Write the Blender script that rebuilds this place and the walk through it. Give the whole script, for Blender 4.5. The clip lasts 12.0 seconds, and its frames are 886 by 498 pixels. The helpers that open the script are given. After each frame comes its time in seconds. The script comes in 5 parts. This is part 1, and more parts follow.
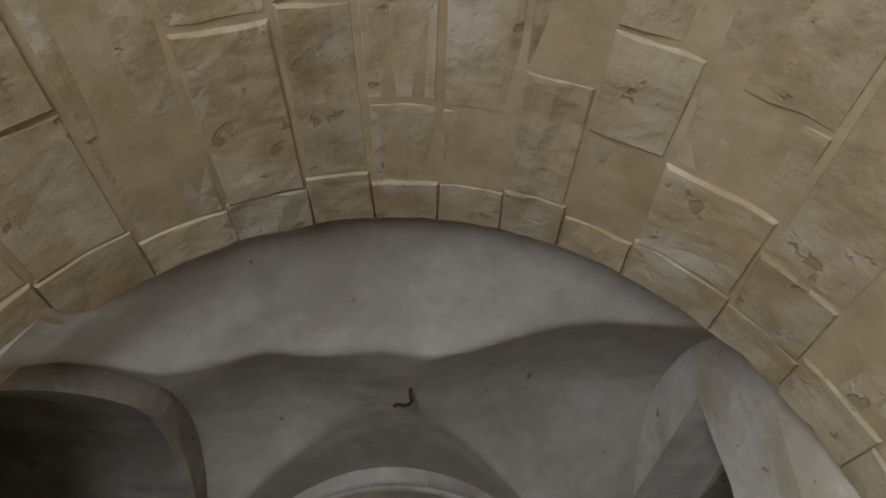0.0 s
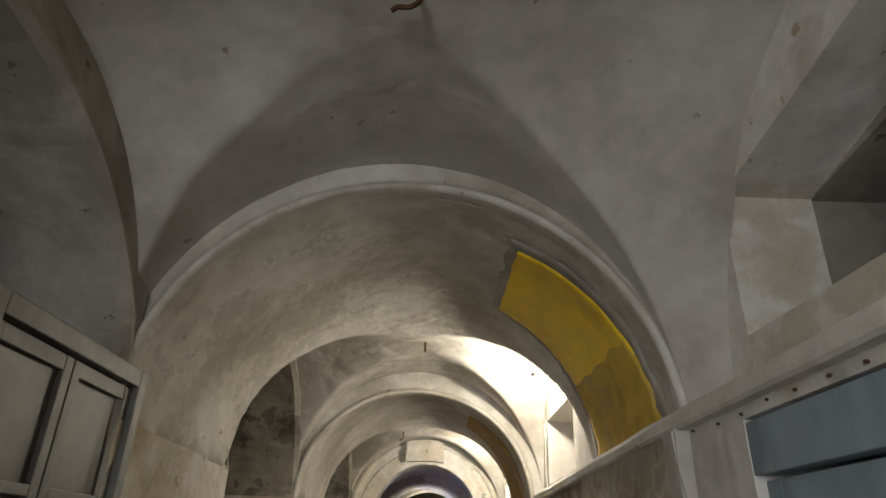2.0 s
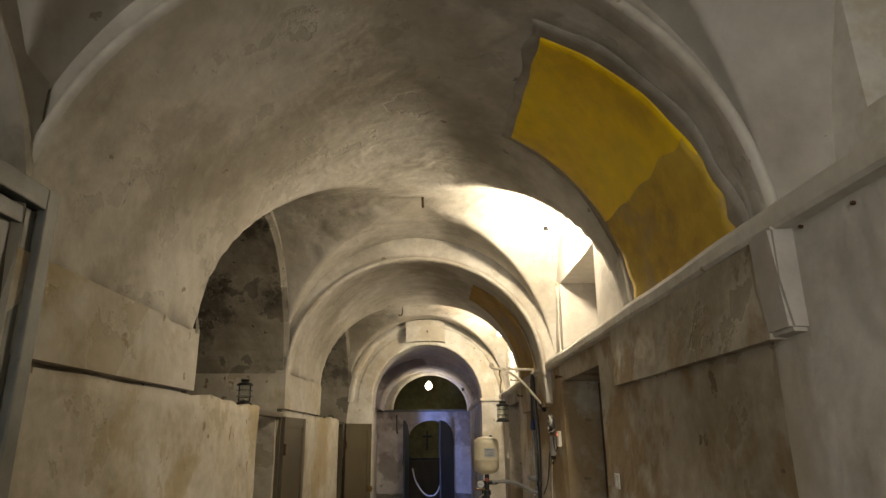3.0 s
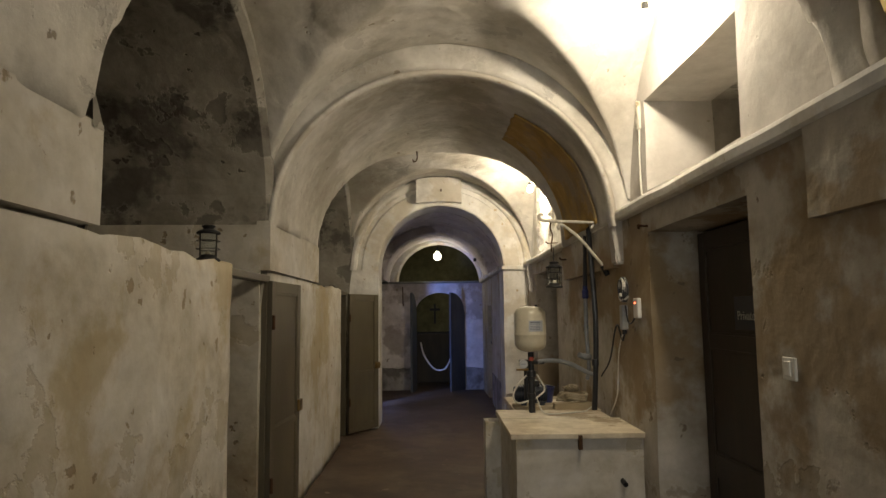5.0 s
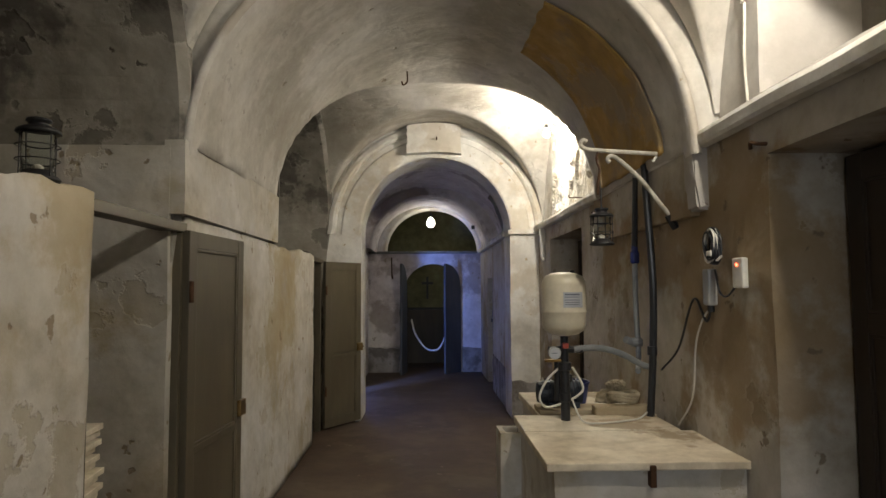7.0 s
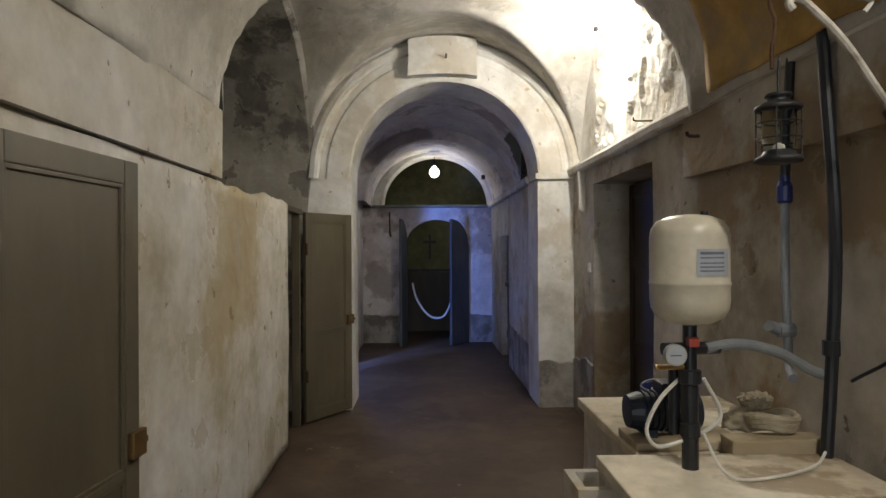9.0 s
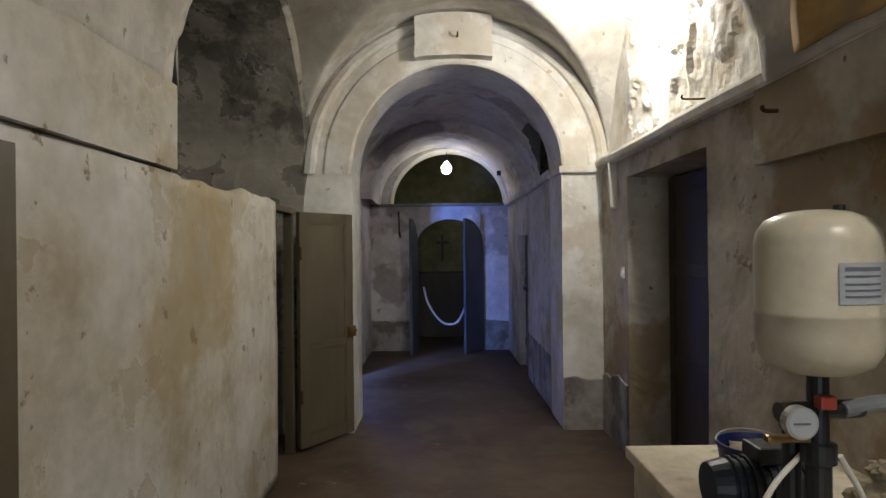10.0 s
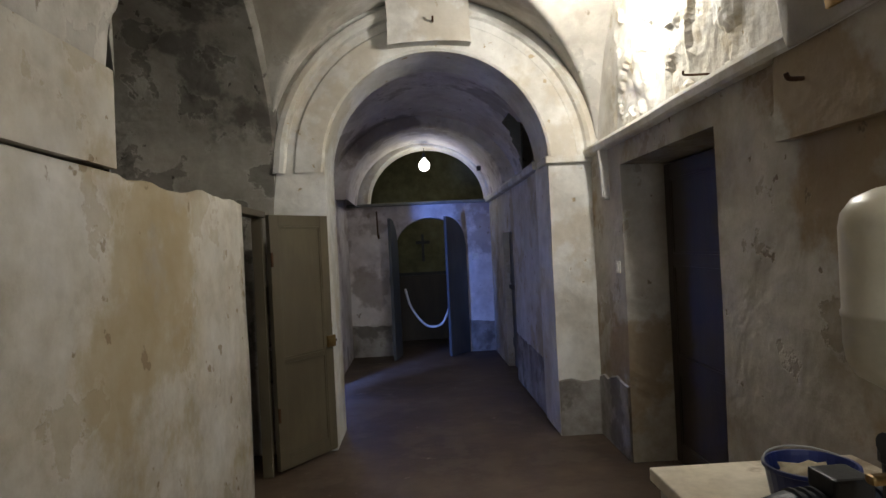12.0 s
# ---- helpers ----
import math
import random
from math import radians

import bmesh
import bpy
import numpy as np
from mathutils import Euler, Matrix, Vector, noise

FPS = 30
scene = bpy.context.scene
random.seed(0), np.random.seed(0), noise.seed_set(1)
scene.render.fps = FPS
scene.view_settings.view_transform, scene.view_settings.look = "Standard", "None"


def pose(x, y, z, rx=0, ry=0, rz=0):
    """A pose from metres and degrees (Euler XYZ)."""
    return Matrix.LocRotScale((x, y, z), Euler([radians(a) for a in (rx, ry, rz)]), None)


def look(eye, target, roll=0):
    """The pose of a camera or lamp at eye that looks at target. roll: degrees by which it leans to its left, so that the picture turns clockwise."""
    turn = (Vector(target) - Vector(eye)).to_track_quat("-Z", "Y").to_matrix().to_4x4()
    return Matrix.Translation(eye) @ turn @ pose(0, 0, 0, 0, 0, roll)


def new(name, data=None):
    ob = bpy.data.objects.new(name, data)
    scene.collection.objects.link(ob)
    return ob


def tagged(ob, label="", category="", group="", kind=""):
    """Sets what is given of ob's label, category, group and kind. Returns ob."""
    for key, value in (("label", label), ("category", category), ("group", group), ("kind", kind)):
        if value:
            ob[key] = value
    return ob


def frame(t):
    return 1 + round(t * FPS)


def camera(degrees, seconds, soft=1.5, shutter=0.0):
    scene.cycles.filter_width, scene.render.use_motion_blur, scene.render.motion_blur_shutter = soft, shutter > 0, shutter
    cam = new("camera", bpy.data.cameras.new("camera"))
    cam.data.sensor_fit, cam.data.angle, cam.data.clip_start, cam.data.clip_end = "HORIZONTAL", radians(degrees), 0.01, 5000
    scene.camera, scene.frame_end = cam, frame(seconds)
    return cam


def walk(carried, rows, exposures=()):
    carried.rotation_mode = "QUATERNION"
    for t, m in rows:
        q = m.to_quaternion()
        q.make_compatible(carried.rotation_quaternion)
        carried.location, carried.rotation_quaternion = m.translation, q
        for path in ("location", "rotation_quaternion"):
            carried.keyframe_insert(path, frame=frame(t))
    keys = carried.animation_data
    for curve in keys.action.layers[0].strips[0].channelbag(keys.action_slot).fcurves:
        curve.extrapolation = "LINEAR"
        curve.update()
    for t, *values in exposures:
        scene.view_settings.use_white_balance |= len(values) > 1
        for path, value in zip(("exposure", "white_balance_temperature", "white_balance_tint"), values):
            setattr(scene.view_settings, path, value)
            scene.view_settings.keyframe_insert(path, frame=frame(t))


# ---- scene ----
cam = camera(70.0, 12.0)
EXPOSURES = [(0.0, -0.1, 6600, 10), (1.0, -0.05, 6500, 10), (1.5, 0.05, 6500, 10), (2.5, 0.03, 7500, 10), (3.5, -0.04, 8400, 10), (5.5, -0.28, 7150, 10), (7.0, -0.04, 6550, 10), (9.0, 0.05, 6200, 10), (12.0, -0.12, 6050, 10)]
PATH = [
    (0, (0.266, -0.274, 2.027), (0.261, 1.304, 3.256), 2.2),
    (0.5, (0.236, 0.073, 1.969), (0.238, 1.705, 3.125), 1.2),
    (1, (0.316, 0.664, 1.841), (0.322, 2.345, 2.924), 0.5),
    (1.5, (0.335, 1.01, 1.702), (0.32, 2.746, 2.697), 2.3),
    (2, (0.218, 1.529, 1.714), (0.216, 3.33, 2.584), 1.6),
    (2.5, (0.186, 1.943, 1.673), (0.222, 3.807, 2.396), -0.1),
    (3, (0.173, 2.394, 1.603), (0.197, 4.31, 2.177), -0.6),
    (3.5, (0.089, 2.856, 1.576), (0.098, 4.808, 2.014), -0.9),
    (3.7, (0.05, 3.022, 1.59), (0.061, 4.984, 1.981), -1.1),
    (5.5, (-0.105, 4.319, 1.559), (-0.065, 6.312, 1.729), -0.6),
    (6, (-0.101, 4.666, 1.549), (-0.05, 6.659, 1.698), -1.2),
    (6.5, (-0.071, 5.058, 1.558), (-0.036, 7.053, 1.688), -1.0),
    (7, (-0.115, 5.426, 1.527), (-0.057, 7.422, 1.654), -0.3),
    (7.2, (-0.136, 5.583, 1.549), (-0.061, 7.579, 1.646), -0.5),
    (9, (-0.198, 6.94, 1.51), (-0.133, 8.939, 1.512), -0.3),
    (9.5, (-0.188, 7.263, 1.538), (-0.117, 9.261, 1.544), -0.5),
    (10, (-0.155, 7.598, 1.543), (-0.136, 9.598, 1.543), -0.6),
    (10.5, (-0.178, 7.776, 1.552), (-0.196, 9.775, 1.599), -2.4),
    (11, (-0.153, 7.872, 1.546), (-0.149, 9.872, 1.573), -3.9),
    (11.5, (-0.144, 7.889, 1.557), (-0.129, 9.889, 1.577), -4.1),
    (12, (-0.183, 7.936, 1.547), (-0.097, 9.934, 1.543), -2.8),
]
walk(cam, [(t, look(eye, target, roll)) for t, eye, target, roll in PATH], EXPOSURES)

# ---- world and large lights ----
world = bpy.data.worlds.new("sky")
scene.world = world
world.use_nodes = True
wn = world.node_tree.nodes
sky = wn.new("ShaderNodeTexSky")
sky.sky_type = "NISHITA"
sky.sun_disc = False
sky.sun_elevation, sky.sun_rotation = radians(40), radians(200)
world.node_tree.links.new(sky.outputs[0], wn["Background"].inputs[0])
wn["Background"].inputs[1].default_value = 0.1


def lamp(name, kind, m, power, color, size=0.1):
    data = bpy.data.lights.new(name, kind)
    data.energy, data.color = power, color
    if kind == "AREA":
        data.shape, data.size, data.size_y = "RECTANGLE", size[0], size[1]
    elif kind == "SUN":
        data.angle = size
    else:
        data.shadow_soft_size = size
    ob = new(name, data)
    ob.matrix_world = m
    return ob


# daylight in the mouth of the entrance, the two lamps on the upper wall, the bare bulb, an unseen cold blue source
lamp("daylight_entrance", "AREA", look((-1.35, -2.3, 2.1), (1.3, 3.0, 2.7)), 178, (0.86, 0.92, 1.0), (2.0, 3.0))
for x, y, z in ((1.07, 7.25, 3.16), (1.10, 11.60, 3.08)):
    lamp("wall_lamp_light", "POINT", pose(x, y, z), 82, (1.0, 0.93, 0.80), 0.045)
lamp("bulb_light", "POINT", pose(0.0, 17.16, 2.735), 5.0, (1.0, 0.90, 0.68), 0.04)
# blue lamp added out of view; no window is built for it
lamp("blue_side_light", "AREA", look((-2.0, 13.75, 1.25), (0.70, 17.2, 1.05)), 170, (0.16, 0.30, 1.0), (0.25, 0.7))

# ---- materials ----


def material(name, stops, scale=1.5, rough=0.85, bump=0.25, fine=45.0, stain=None, stain_amount=0.5, stain_scale=0.8, metal=0.0, vary=0.0, stretch=(1, 1, 1), coarse=6.0, chips=None, chip_level=0.66, lumps=0.0, flakes=None, flake_level=0.56, flake_amount=0.4):
    """Mottled surface: colour stops over large noise, broken by a finer one, with stains, chips and two scales of relief."""
    mat = bpy.data.materials.new(name)
    mat.use_nodes = True
    nt = mat.node_tree
    nodes, links = nt.nodes, nt.links
    bsdf = nodes["Principled BSDF"]
    co = nodes.new("ShaderNodeTexCoord")
    mp = nodes.new("ShaderNodeMapping")
    mp.inputs["Scale"].default_value = stretch
    links.new(co.outputs["Object"], mp.inputs[0])

    def noise_tex(s, detail=6.0, rg=0.6, dist=0.0, shift=0.0):
        n = nodes.new("ShaderNodeTexNoise")
        n.inputs["Scale"].default_value, n.inputs["Detail"].default_value = s, detail
        n.inputs["Roughness"].default_value, n.inputs["Distortion"].default_value = rg, dist
        if shift:
            add = nodes.new("ShaderNodeVectorMath")
            add.inputs[1].default_value = (shift, shift * 0.7, shift * 1.3)
            links.new(mp.outputs[0], add.inputs[0])
            links.new(add.outputs[0], n.inputs["Vector"])
        else:
            links.new(mp.outputs[0], n.inputs["Vector"])
        return n.outputs["Fac"]

    def remap(v, a, b, c, d, smooth=False):
        m = nodes.new("ShaderNodeMapRange")
        if smooth:
            m.interpolation_type = "SMOOTHSTEP"
        for k, x in enumerate((a, b, c, d)):
            m.inputs[k + 1].default_value = x
        links.new(v, m.inputs[0])
        return m.outputs[0]

    def mix(a, b, fac, mode="MIX"):
        m = nodes.new("ShaderNodeMix")
        m.data_type, m.blend_type = "RGBA", mode
        for sock, v in ((m.inputs[6], a), (m.inputs[7], b), (m.inputs[0], fac)):
            if hasattr(v, "is_linked"):
                links.new(v, sock)
            else:
                sock.default_value = v
        return m.outputs[2]

    def sum_of(a, kind, b):
        m = nodes.new("ShaderNodeMath")
        m.operation, m.use_clamp = kind, True
        for sock, v in ((m.inputs[0], a), (m.inputs[1], b)):
            if hasattr(v, "is_linked"):
                links.new(v, sock)
            else:
                sock.default_value = v
        return m.outputs[0]

    big = noise_tex(scale, 9.0, 0.66)
    ramp = nodes.new("ShaderNodeValToRGB")
    e = ramp.color_ramp.elements
    while len(e) < len(stops):
        e.new(0.5)
    for k, c in enumerate(stops):
        e[k].position = 0.36 + 0.28 * k / max(1, len(stops) - 1)
        e[k].color = (*c, 1)
    links.new(big, ramp.inputs[0])
    color = ramp.outputs[0]
    color = mix(color, remap(noise_tex(fine * 0.16, 6.0, 0.66), 0.3, 0.7, 0.86, 1.10), 1.0, "MULTIPLY")
    if stain:
        color = mix(color, (*stain, 1), remap(noise_tex(stain_scale, 10.0, 0.62, 0.0, 7.3), 0.52, 0.60, 0.0, stain_amount, True))
    if chips:
        ch = remap(noise_tex(fine * 0.22, 4.0, 0.55, 0.0, 3.7), chip_level, chip_level + 0.035, 0.0, 0.8, True)
        color = mix(color, (*chips, 1), ch)
    if flakes:
        # scaled-off limewash: broad ragged patches with a raised rim
        fn = noise_tex(2.1, 7.0, 0.6, 0.15, 11.9)
        fl_mask = remap(fn, flake_level, flake_level + 0.02, 0.0, 1.0, True)
        color = mix(color, (*flakes, 1), sum_of(fl_mask, "MULTIPLY", flake_amount))
        rim = remap(fn, flake_level - 0.025, flake_level, 0.0, 0.10, True)
        color = mix(color, (0.72, 0.70, 0.66, 1), sum_of(rim, "SUBTRACT", fl_mask))
    if vary:
        info = nodes.new("ShaderNodeObjectInfo")
        color = mix(color, remap(info.outputs["Random"], 0, 1, 1 - vary, 1 + vary), 1.0, "MULTIPLY")
    links.new(color, bsdf.inputs["Base Color"])
    bsdf.inputs["Metallic"].default_value = metal
    links.new(remap(big, 0, 1, max(0.05, rough - 0.12), min(1.0, rough + 0.12)), bsdf.inputs["Roughness"])
    if rough > 0.7:
        bsdf.inputs["Specular IOR Level"].default_value = 0.25
    if bump:
        b1 = nodes.new("ShaderNodeBump")
        b1.inputs["Strength"].default_value, b1.inputs["Distance"].default_value = bump, 0.02
        links.new(noise_tex(coarse, 8.0, 0.58), b1.inputs["Height"])
        b2 = nodes.new("ShaderNodeBump")
        b2.inputs["Strength"].default_value, b2.inputs["Distance"].default_value = bump * 0.6, 0.004
        links.new(noise_tex(fine, 5.0, 0.65), b2.inputs["Height"])
        links.new(b1.outputs[0], b2.inputs["Normal"])
        last = b2
        if lumps:
            b0 = nodes.new("ShaderNodeBump")
            b0.inputs["Strength"].default_value, b0.inputs["Distance"].default_value = lumps, 0.05
            links.new(noise_tex(3.2, 2.5, 0.5, 0.6, 5.1), b0.inputs["Height"])
            links.new(b0.outputs[0], b1.inputs["Normal"])
        if flakes:
            b4 = nodes.new("ShaderNodeBump")
            b4.invert = True
            b4.inputs["Strength"].default_value, b4.inputs["Distance"].default_value = 0.45, 0.006
            links.new(fl_mask, b4.inputs["Height"])
            links.new(last.outputs[0], b4.inputs["Normal"])
            last = b4
        if chips:
            b3 = nodes.new("ShaderNodeBump")
            b3.invert = True
            b3.inputs["Strength"].default_value, b3.inputs["Distance"].default_value = 0.6, 0.006
            links.new(ch, b3.inputs["Height"])
            links.new(last.outputs[0], b3.inputs["Normal"])
            last = b3
        links.new(last.outputs[0], bsdf.inputs["Normal"])
    return mat


def glow(name, color, strength):
    mat = bpy.data.materials.new(name)
    mat.use_nodes = True
    bsdf = mat.node_tree.nodes["Principled BSDF"]
    bsdf.inputs["Base Color"].default_value = (0.9, 0.9, 0.85, 1)
    bsdf.inputs["Emission Color"].default_value = (*color, 1)
    bsdf.inputs["Emission Strength"].default_value = strength
    return mat


def glass(name, rough=0.02, tint=(0.9, 0.93, 0.92)):
    mat = bpy.data.materials.new(name)
    mat.use_nodes = True
    bsdf = mat.node_tree.nodes["Principled BSDF"]
    bsdf.inputs["Base Color"].default_value = (*tint, 1)
    bsdf.inputs["Transmission Weight"].default_value = 1.0
    bsdf.inputs["Roughness"].default_value = rough
    bsdf.inputs["IOR"].default_value = 1.06
    return mat


PLASTER = material("vault_plaster", [(0.40, 0.37, 0.33), (0.48, 0.455, 0.42), (0.545, 0.525, 0.495)], 1.1, 0.9, 0.3, 40, (0.33, 0.30, 0.26), 0.4, 0.9, chips=(0.24, 0.20, 0.15), chip_level=0.70, lumps=0.35)
SOFFIT = material("arch_plaster", [(0.41, 0.38, 0.33), (0.53, 0.505, 0.455), (0.62, 0.60, 0.565)], 1.3, 0.9, 0.45, 40, (0.30, 0.265, 0.21), 0.55, 1.0, chips=(0.22, 0.18, 0.13), chip_level=0.69, lumps=0.45, flakes=(0.36, 0.34, 0.31), flake_level=0.60)
WALL = material("wall_plaster", [(0.38, 0.33, 0.25), (0.52, 0.49, 0.43), (0.60, 0.58, 0.55)], 1.3, 0.9, 0.35, 38, (0.36, 0.28, 0.15), 0.65, 0.9, chips=(0.24, 0.18, 0.11), chip_level=0.66, lumps=0.5, flakes=(0.36, 0.30, 0.20), flake_level=0.575, flake_amount=0.45)
WALL_PALE = material("pale_wall_plaster", [(0.50, 0.48, 0.44), (0.62, 0.60, 0.57), (0.70, 0.69, 0.66)], 1.3, 0.9, 0.35, 38, (0.42, 0.38, 0.30), 0.5, 0.9, chips=(0.26, 0.20, 0.14), chip_level=0.68, lumps=0.5)
WALL_R = material("damp_plaster", [(0.27, 0.23, 0.165), (0.41, 0.37, 0.31), (0.51, 0.475, 0.425)], 1.2, 0.9, 0.4, 38, (0.23, 0.15, 0.065), 0.7, 1.0, chips=(0.16, 0.12, 0.08), chip_level=0.67, lumps=0.5, flakes=(0.20, 0.16, 0.10), flake_level=0.60)
# cell plaster: stained, and its base colour darkened to carry the recess shade
CELL_SHADE = material("cell_shade_plaster", [(0.19, 0.172, 0.145), (0.29, 0.27, 0.235), (0.38, 0.355, 0.315)], 1.2, 0.92, 0.4, 34, (0.06, 0.052, 0.045), 0.7, 1.7, chips=(0.06, 0.05, 0.04), lumps=0.4, flakes=(0.045, 0.04, 0.035), flake_level=0.57, flake_amount=0.42)
# lighter copy of the cell plaster for the better lit first cell and window
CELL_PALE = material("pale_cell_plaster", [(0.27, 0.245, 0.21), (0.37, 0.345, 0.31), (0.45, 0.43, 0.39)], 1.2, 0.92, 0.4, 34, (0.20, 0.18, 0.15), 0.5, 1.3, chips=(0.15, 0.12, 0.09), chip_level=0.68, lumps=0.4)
WHITE = material("whitewash", [(0.55, 0.52, 0.46), (0.68, 0.66, 0.61), (0.75, 0.74, 0.71)], 1.7, 0.85, 0.3, 50, (0.46, 0.38, 0.25), 0.45, 1.6, chips=(0.40, 0.30, 0.16), chip_level=0.68, lumps=0.35)
PEEL = material("peeling_whitewash", [(0.50, 0.46, 0.38), (0.66, 0.63, 0.57), (0.74, 0.72, 0.68)], 2.2, 0.9, 0.6, 30, (0.44, 0.36, 0.22), 0.6, 2.4, coarse=8.0, chips=(0.34, 0.26, 0.14), chip_level=0.66, lumps=0.8)
BEAD = material("arch_bead", [(0.42, 0.39, 0.34), (0.55, 0.52, 0.47), (0.64, 0.62, 0.58)], 1.7, 0.85, 0.3, 50, (0.36, 0.30, 0.22), 0.5, 1.6, chips=(0.30, 0.24, 0.16), chip_level=0.66, lumps=0.35)
LILAC = material("pale_lime_wash", [(0.52, 0.465, 0.45), (0.68, 0.635, 0.62), (0.76, 0.73, 0.71)], 1.5, 0.9, 0.35, 42, (0.24, 0.19, 0.16), 0.6, 1.4, chips=(0.26, 0.21, 0.17), chip_level=0.68, lumps=0.35)
DADO = material("cement_dado", [(0.17, 0.15, 0.135), (0.29, 0.27, 0.25), (0.40, 0.38, 0.36)], 3.0, 0.9, 0.5, 36, (0.10, 0.085, 0.07), 0.6, 2.8)
STONE = material("limestone", [(0.44, 0.345, 0.21), (0.52, 0.435, 0.295), (0.56, 0.49, 0.37)], 2.4, 0.92, 0.9, 30, (0.44, 0.33, 0.18), 0.5, 3.2, vary=0.12, coarse=9.0, chips=(0.34, 0.25, 0.14), chip_level=0.64, flakes=(0.62, 0.585, 0.53), flake_level=0.60, lumps=0.5)
MORTAR = material("lime_mortar", [(0.46, 0.36, 0.21), (0.58, 0.48, 0.33)], 3.0, 0.95, 0.6, 40)
FLOOR = material("worn_screed", [(0.040, 0.024, 0.014), (0.068, 0.043, 0.027), (0.104, 0.072, 0.048)], 1.3, 0.6, 0.3, 30, (0.12, 0.09, 0.065), 0.4, 2.6, chips=(0.20, 0.16, 0.12), chip_level=0.69)
# dark plaster tone for the shadow painted round the yellow field
FIELD_SHADOW = material("shadow_plaster", [(0.22, 0.195, 0.16), (0.32, 0.29, 0.25), (0.42, 0.39, 0.345)], 2.0, 0.92, 0.35, 40)
OCHRE = material("ochre_wash", [(0.74, 0.45, 0.010), (0.90, 0.60, 0.014), (0.94, 0.67, 0.025)], 2.0, 0.45, 0.5, 40, (0.50, 0.30, 0.05), 0.55, 0.9)
OCHRE_DULL = material("faded_ochre", [(0.30, 0.19, 0.06), (0.40, 0.25, 0.07), (0.46, 0.31, 0.12)], 1.6, 0.85, 0.35, 40, (0.26, 0.20, 0.13), 0.6, 1.3, flakes=(0.30, 0.27, 0.22), flake_level=0.56)
OCHRE_BROWN = material("brownish_ochre", [(0.42, 0.27, 0.05), (0.58, 0.38, 0.05), (0.66, 0.45, 0.07)], 1.6, 0.7, 0.4, 40, (0.36, 0.28, 0.16), 0.6, 1.3)
OLIVE = material("olive_paint", [(0.070, 0.056, 0.033), (0.098, 0.080, 0.048), (0.118, 0.098, 0.060)], 1.6, 0.5, 0.12, 60, (0.08, 0.065, 0.04), 0.5, 2.0, stretch=(1, 1, 0.25))
BLUEGREY = material("blue_grey_paint", [(0.19, 0.25, 0.30), (0.26, 0.335, 0.39), (0.31, 0.38, 0.43)], 1.6, 0.5, 0.15, 60, (0.10, 0.12, 0.13), 0.4, 2.0, stretch=(1, 1, 0.3))
BLUEDARK = material("dark_blue_grey_paint", [(0.055, 0.06, 0.066), (0.085, 0.092, 0.10), (0.11, 0.12, 0.128)], 1.6, 0.5, 0.15, 60, (0.06, 0.075, 0.085), 0.4, 2.0, stretch=(1, 1, 0.3))
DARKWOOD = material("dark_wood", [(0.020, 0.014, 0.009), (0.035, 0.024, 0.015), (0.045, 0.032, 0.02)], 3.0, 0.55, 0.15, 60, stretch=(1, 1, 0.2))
GREYWOOD = material("grey_painted_frame", [(0.10, 0.105, 0.10), (0.155, 0.16, 0.15), (0.20, 0.20, 0.185)], 2.5, 0.55, 0.2, 50, (0.10, 0.09, 0.08), 0.5, 3.0)
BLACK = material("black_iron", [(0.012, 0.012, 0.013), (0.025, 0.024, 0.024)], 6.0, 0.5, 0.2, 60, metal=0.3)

# ---- mesh helpers ----


def part(name, bm, mat, parent=None, label="", smooth=False):
    """Links a bmesh as one mesh object, under its thing if one is given."""
    bmesh.ops.recalc_face_normals(bm, faces=bm.faces)
    me = bpy.data.meshes.new(name)
    bm.to_mesh(me)
    bm.free()
    if smooth:
        me.shade_smooth()
    for m in (mat if isinstance(mat, (list, tuple)) else [mat]):
        me.materials.append(m)
    ob = new(name, me)
    if parent:
        ob.parent = parent
    if label:
        ob["label"] = label
    return ob


def empty(name, m):
    ob = new(name)
    ob.matrix_world = m
    ob.empty_display_size = 0.1
    return ob


def block(bm, x0, x1, y0, y1, z0, z1, bevel=0.0):
    """Adds a box between the given planes."""
    r = bmesh.ops.create_cube(bm, size=1.0, matrix=Matrix.LocRotScale(((x0 + x1) / 2, (y0 + y1) / 2, (z0 + z1) / 2), None, (abs(x1 - x0), abs(y1 - y0), abs(z1 - z0))))
    if bevel:
        edges = {e for v in r["verts"] for e in v.link_edges}
        bmesh.ops.bevel(bm, geom=list(edges), offset=bevel, segments=2, affect="EDGES", profile=0.6)
    return bm


def boxes(*list_of, bevel=0.0):
    bm = bmesh.new()
    for b in list_of:
        block(bm, *b, bevel=bevel)
    return bm


def tube(points, r, sides=10, caps=True):
    """A round pipe along a line of points; r a radius or one for each point."""
    bm = bmesh.new()
    pts = [Vector(p) for p in points]
    rs = r if isinstance(r, (list, tuple)) else [r] * len(pts)
    rings = []
    up = Vector((0.13, 0.31, 0.94)).normalized()
    for i, p in enumerate(pts):
        d = (pts[min(i + 1, len(pts) - 1)] - pts[max(i - 1, 0)]).normalized()
        a = d.cross(up)
        if a.length < 0.05:
            a = d.cross(Vector((1, 0, 0)))
        a.normalize()
        b = d.cross(a).normalized()
        rings.append([bm.verts.new(p + rs[i] * (math.cos(k * math.tau / sides) * a + math.sin(k * math.tau / sides) * b)) for k in range(sides)])
    for q, s in zip(rings, rings[1:]):
        for k in range(sides):
            bm.faces.new((q[k], q[(k + 1) % sides], s[(k + 1) % sides], s[k]))
    if caps:
        bm.faces.new(rings[0])
        bm.faces.new(rings[-1][::-1])
    return bm


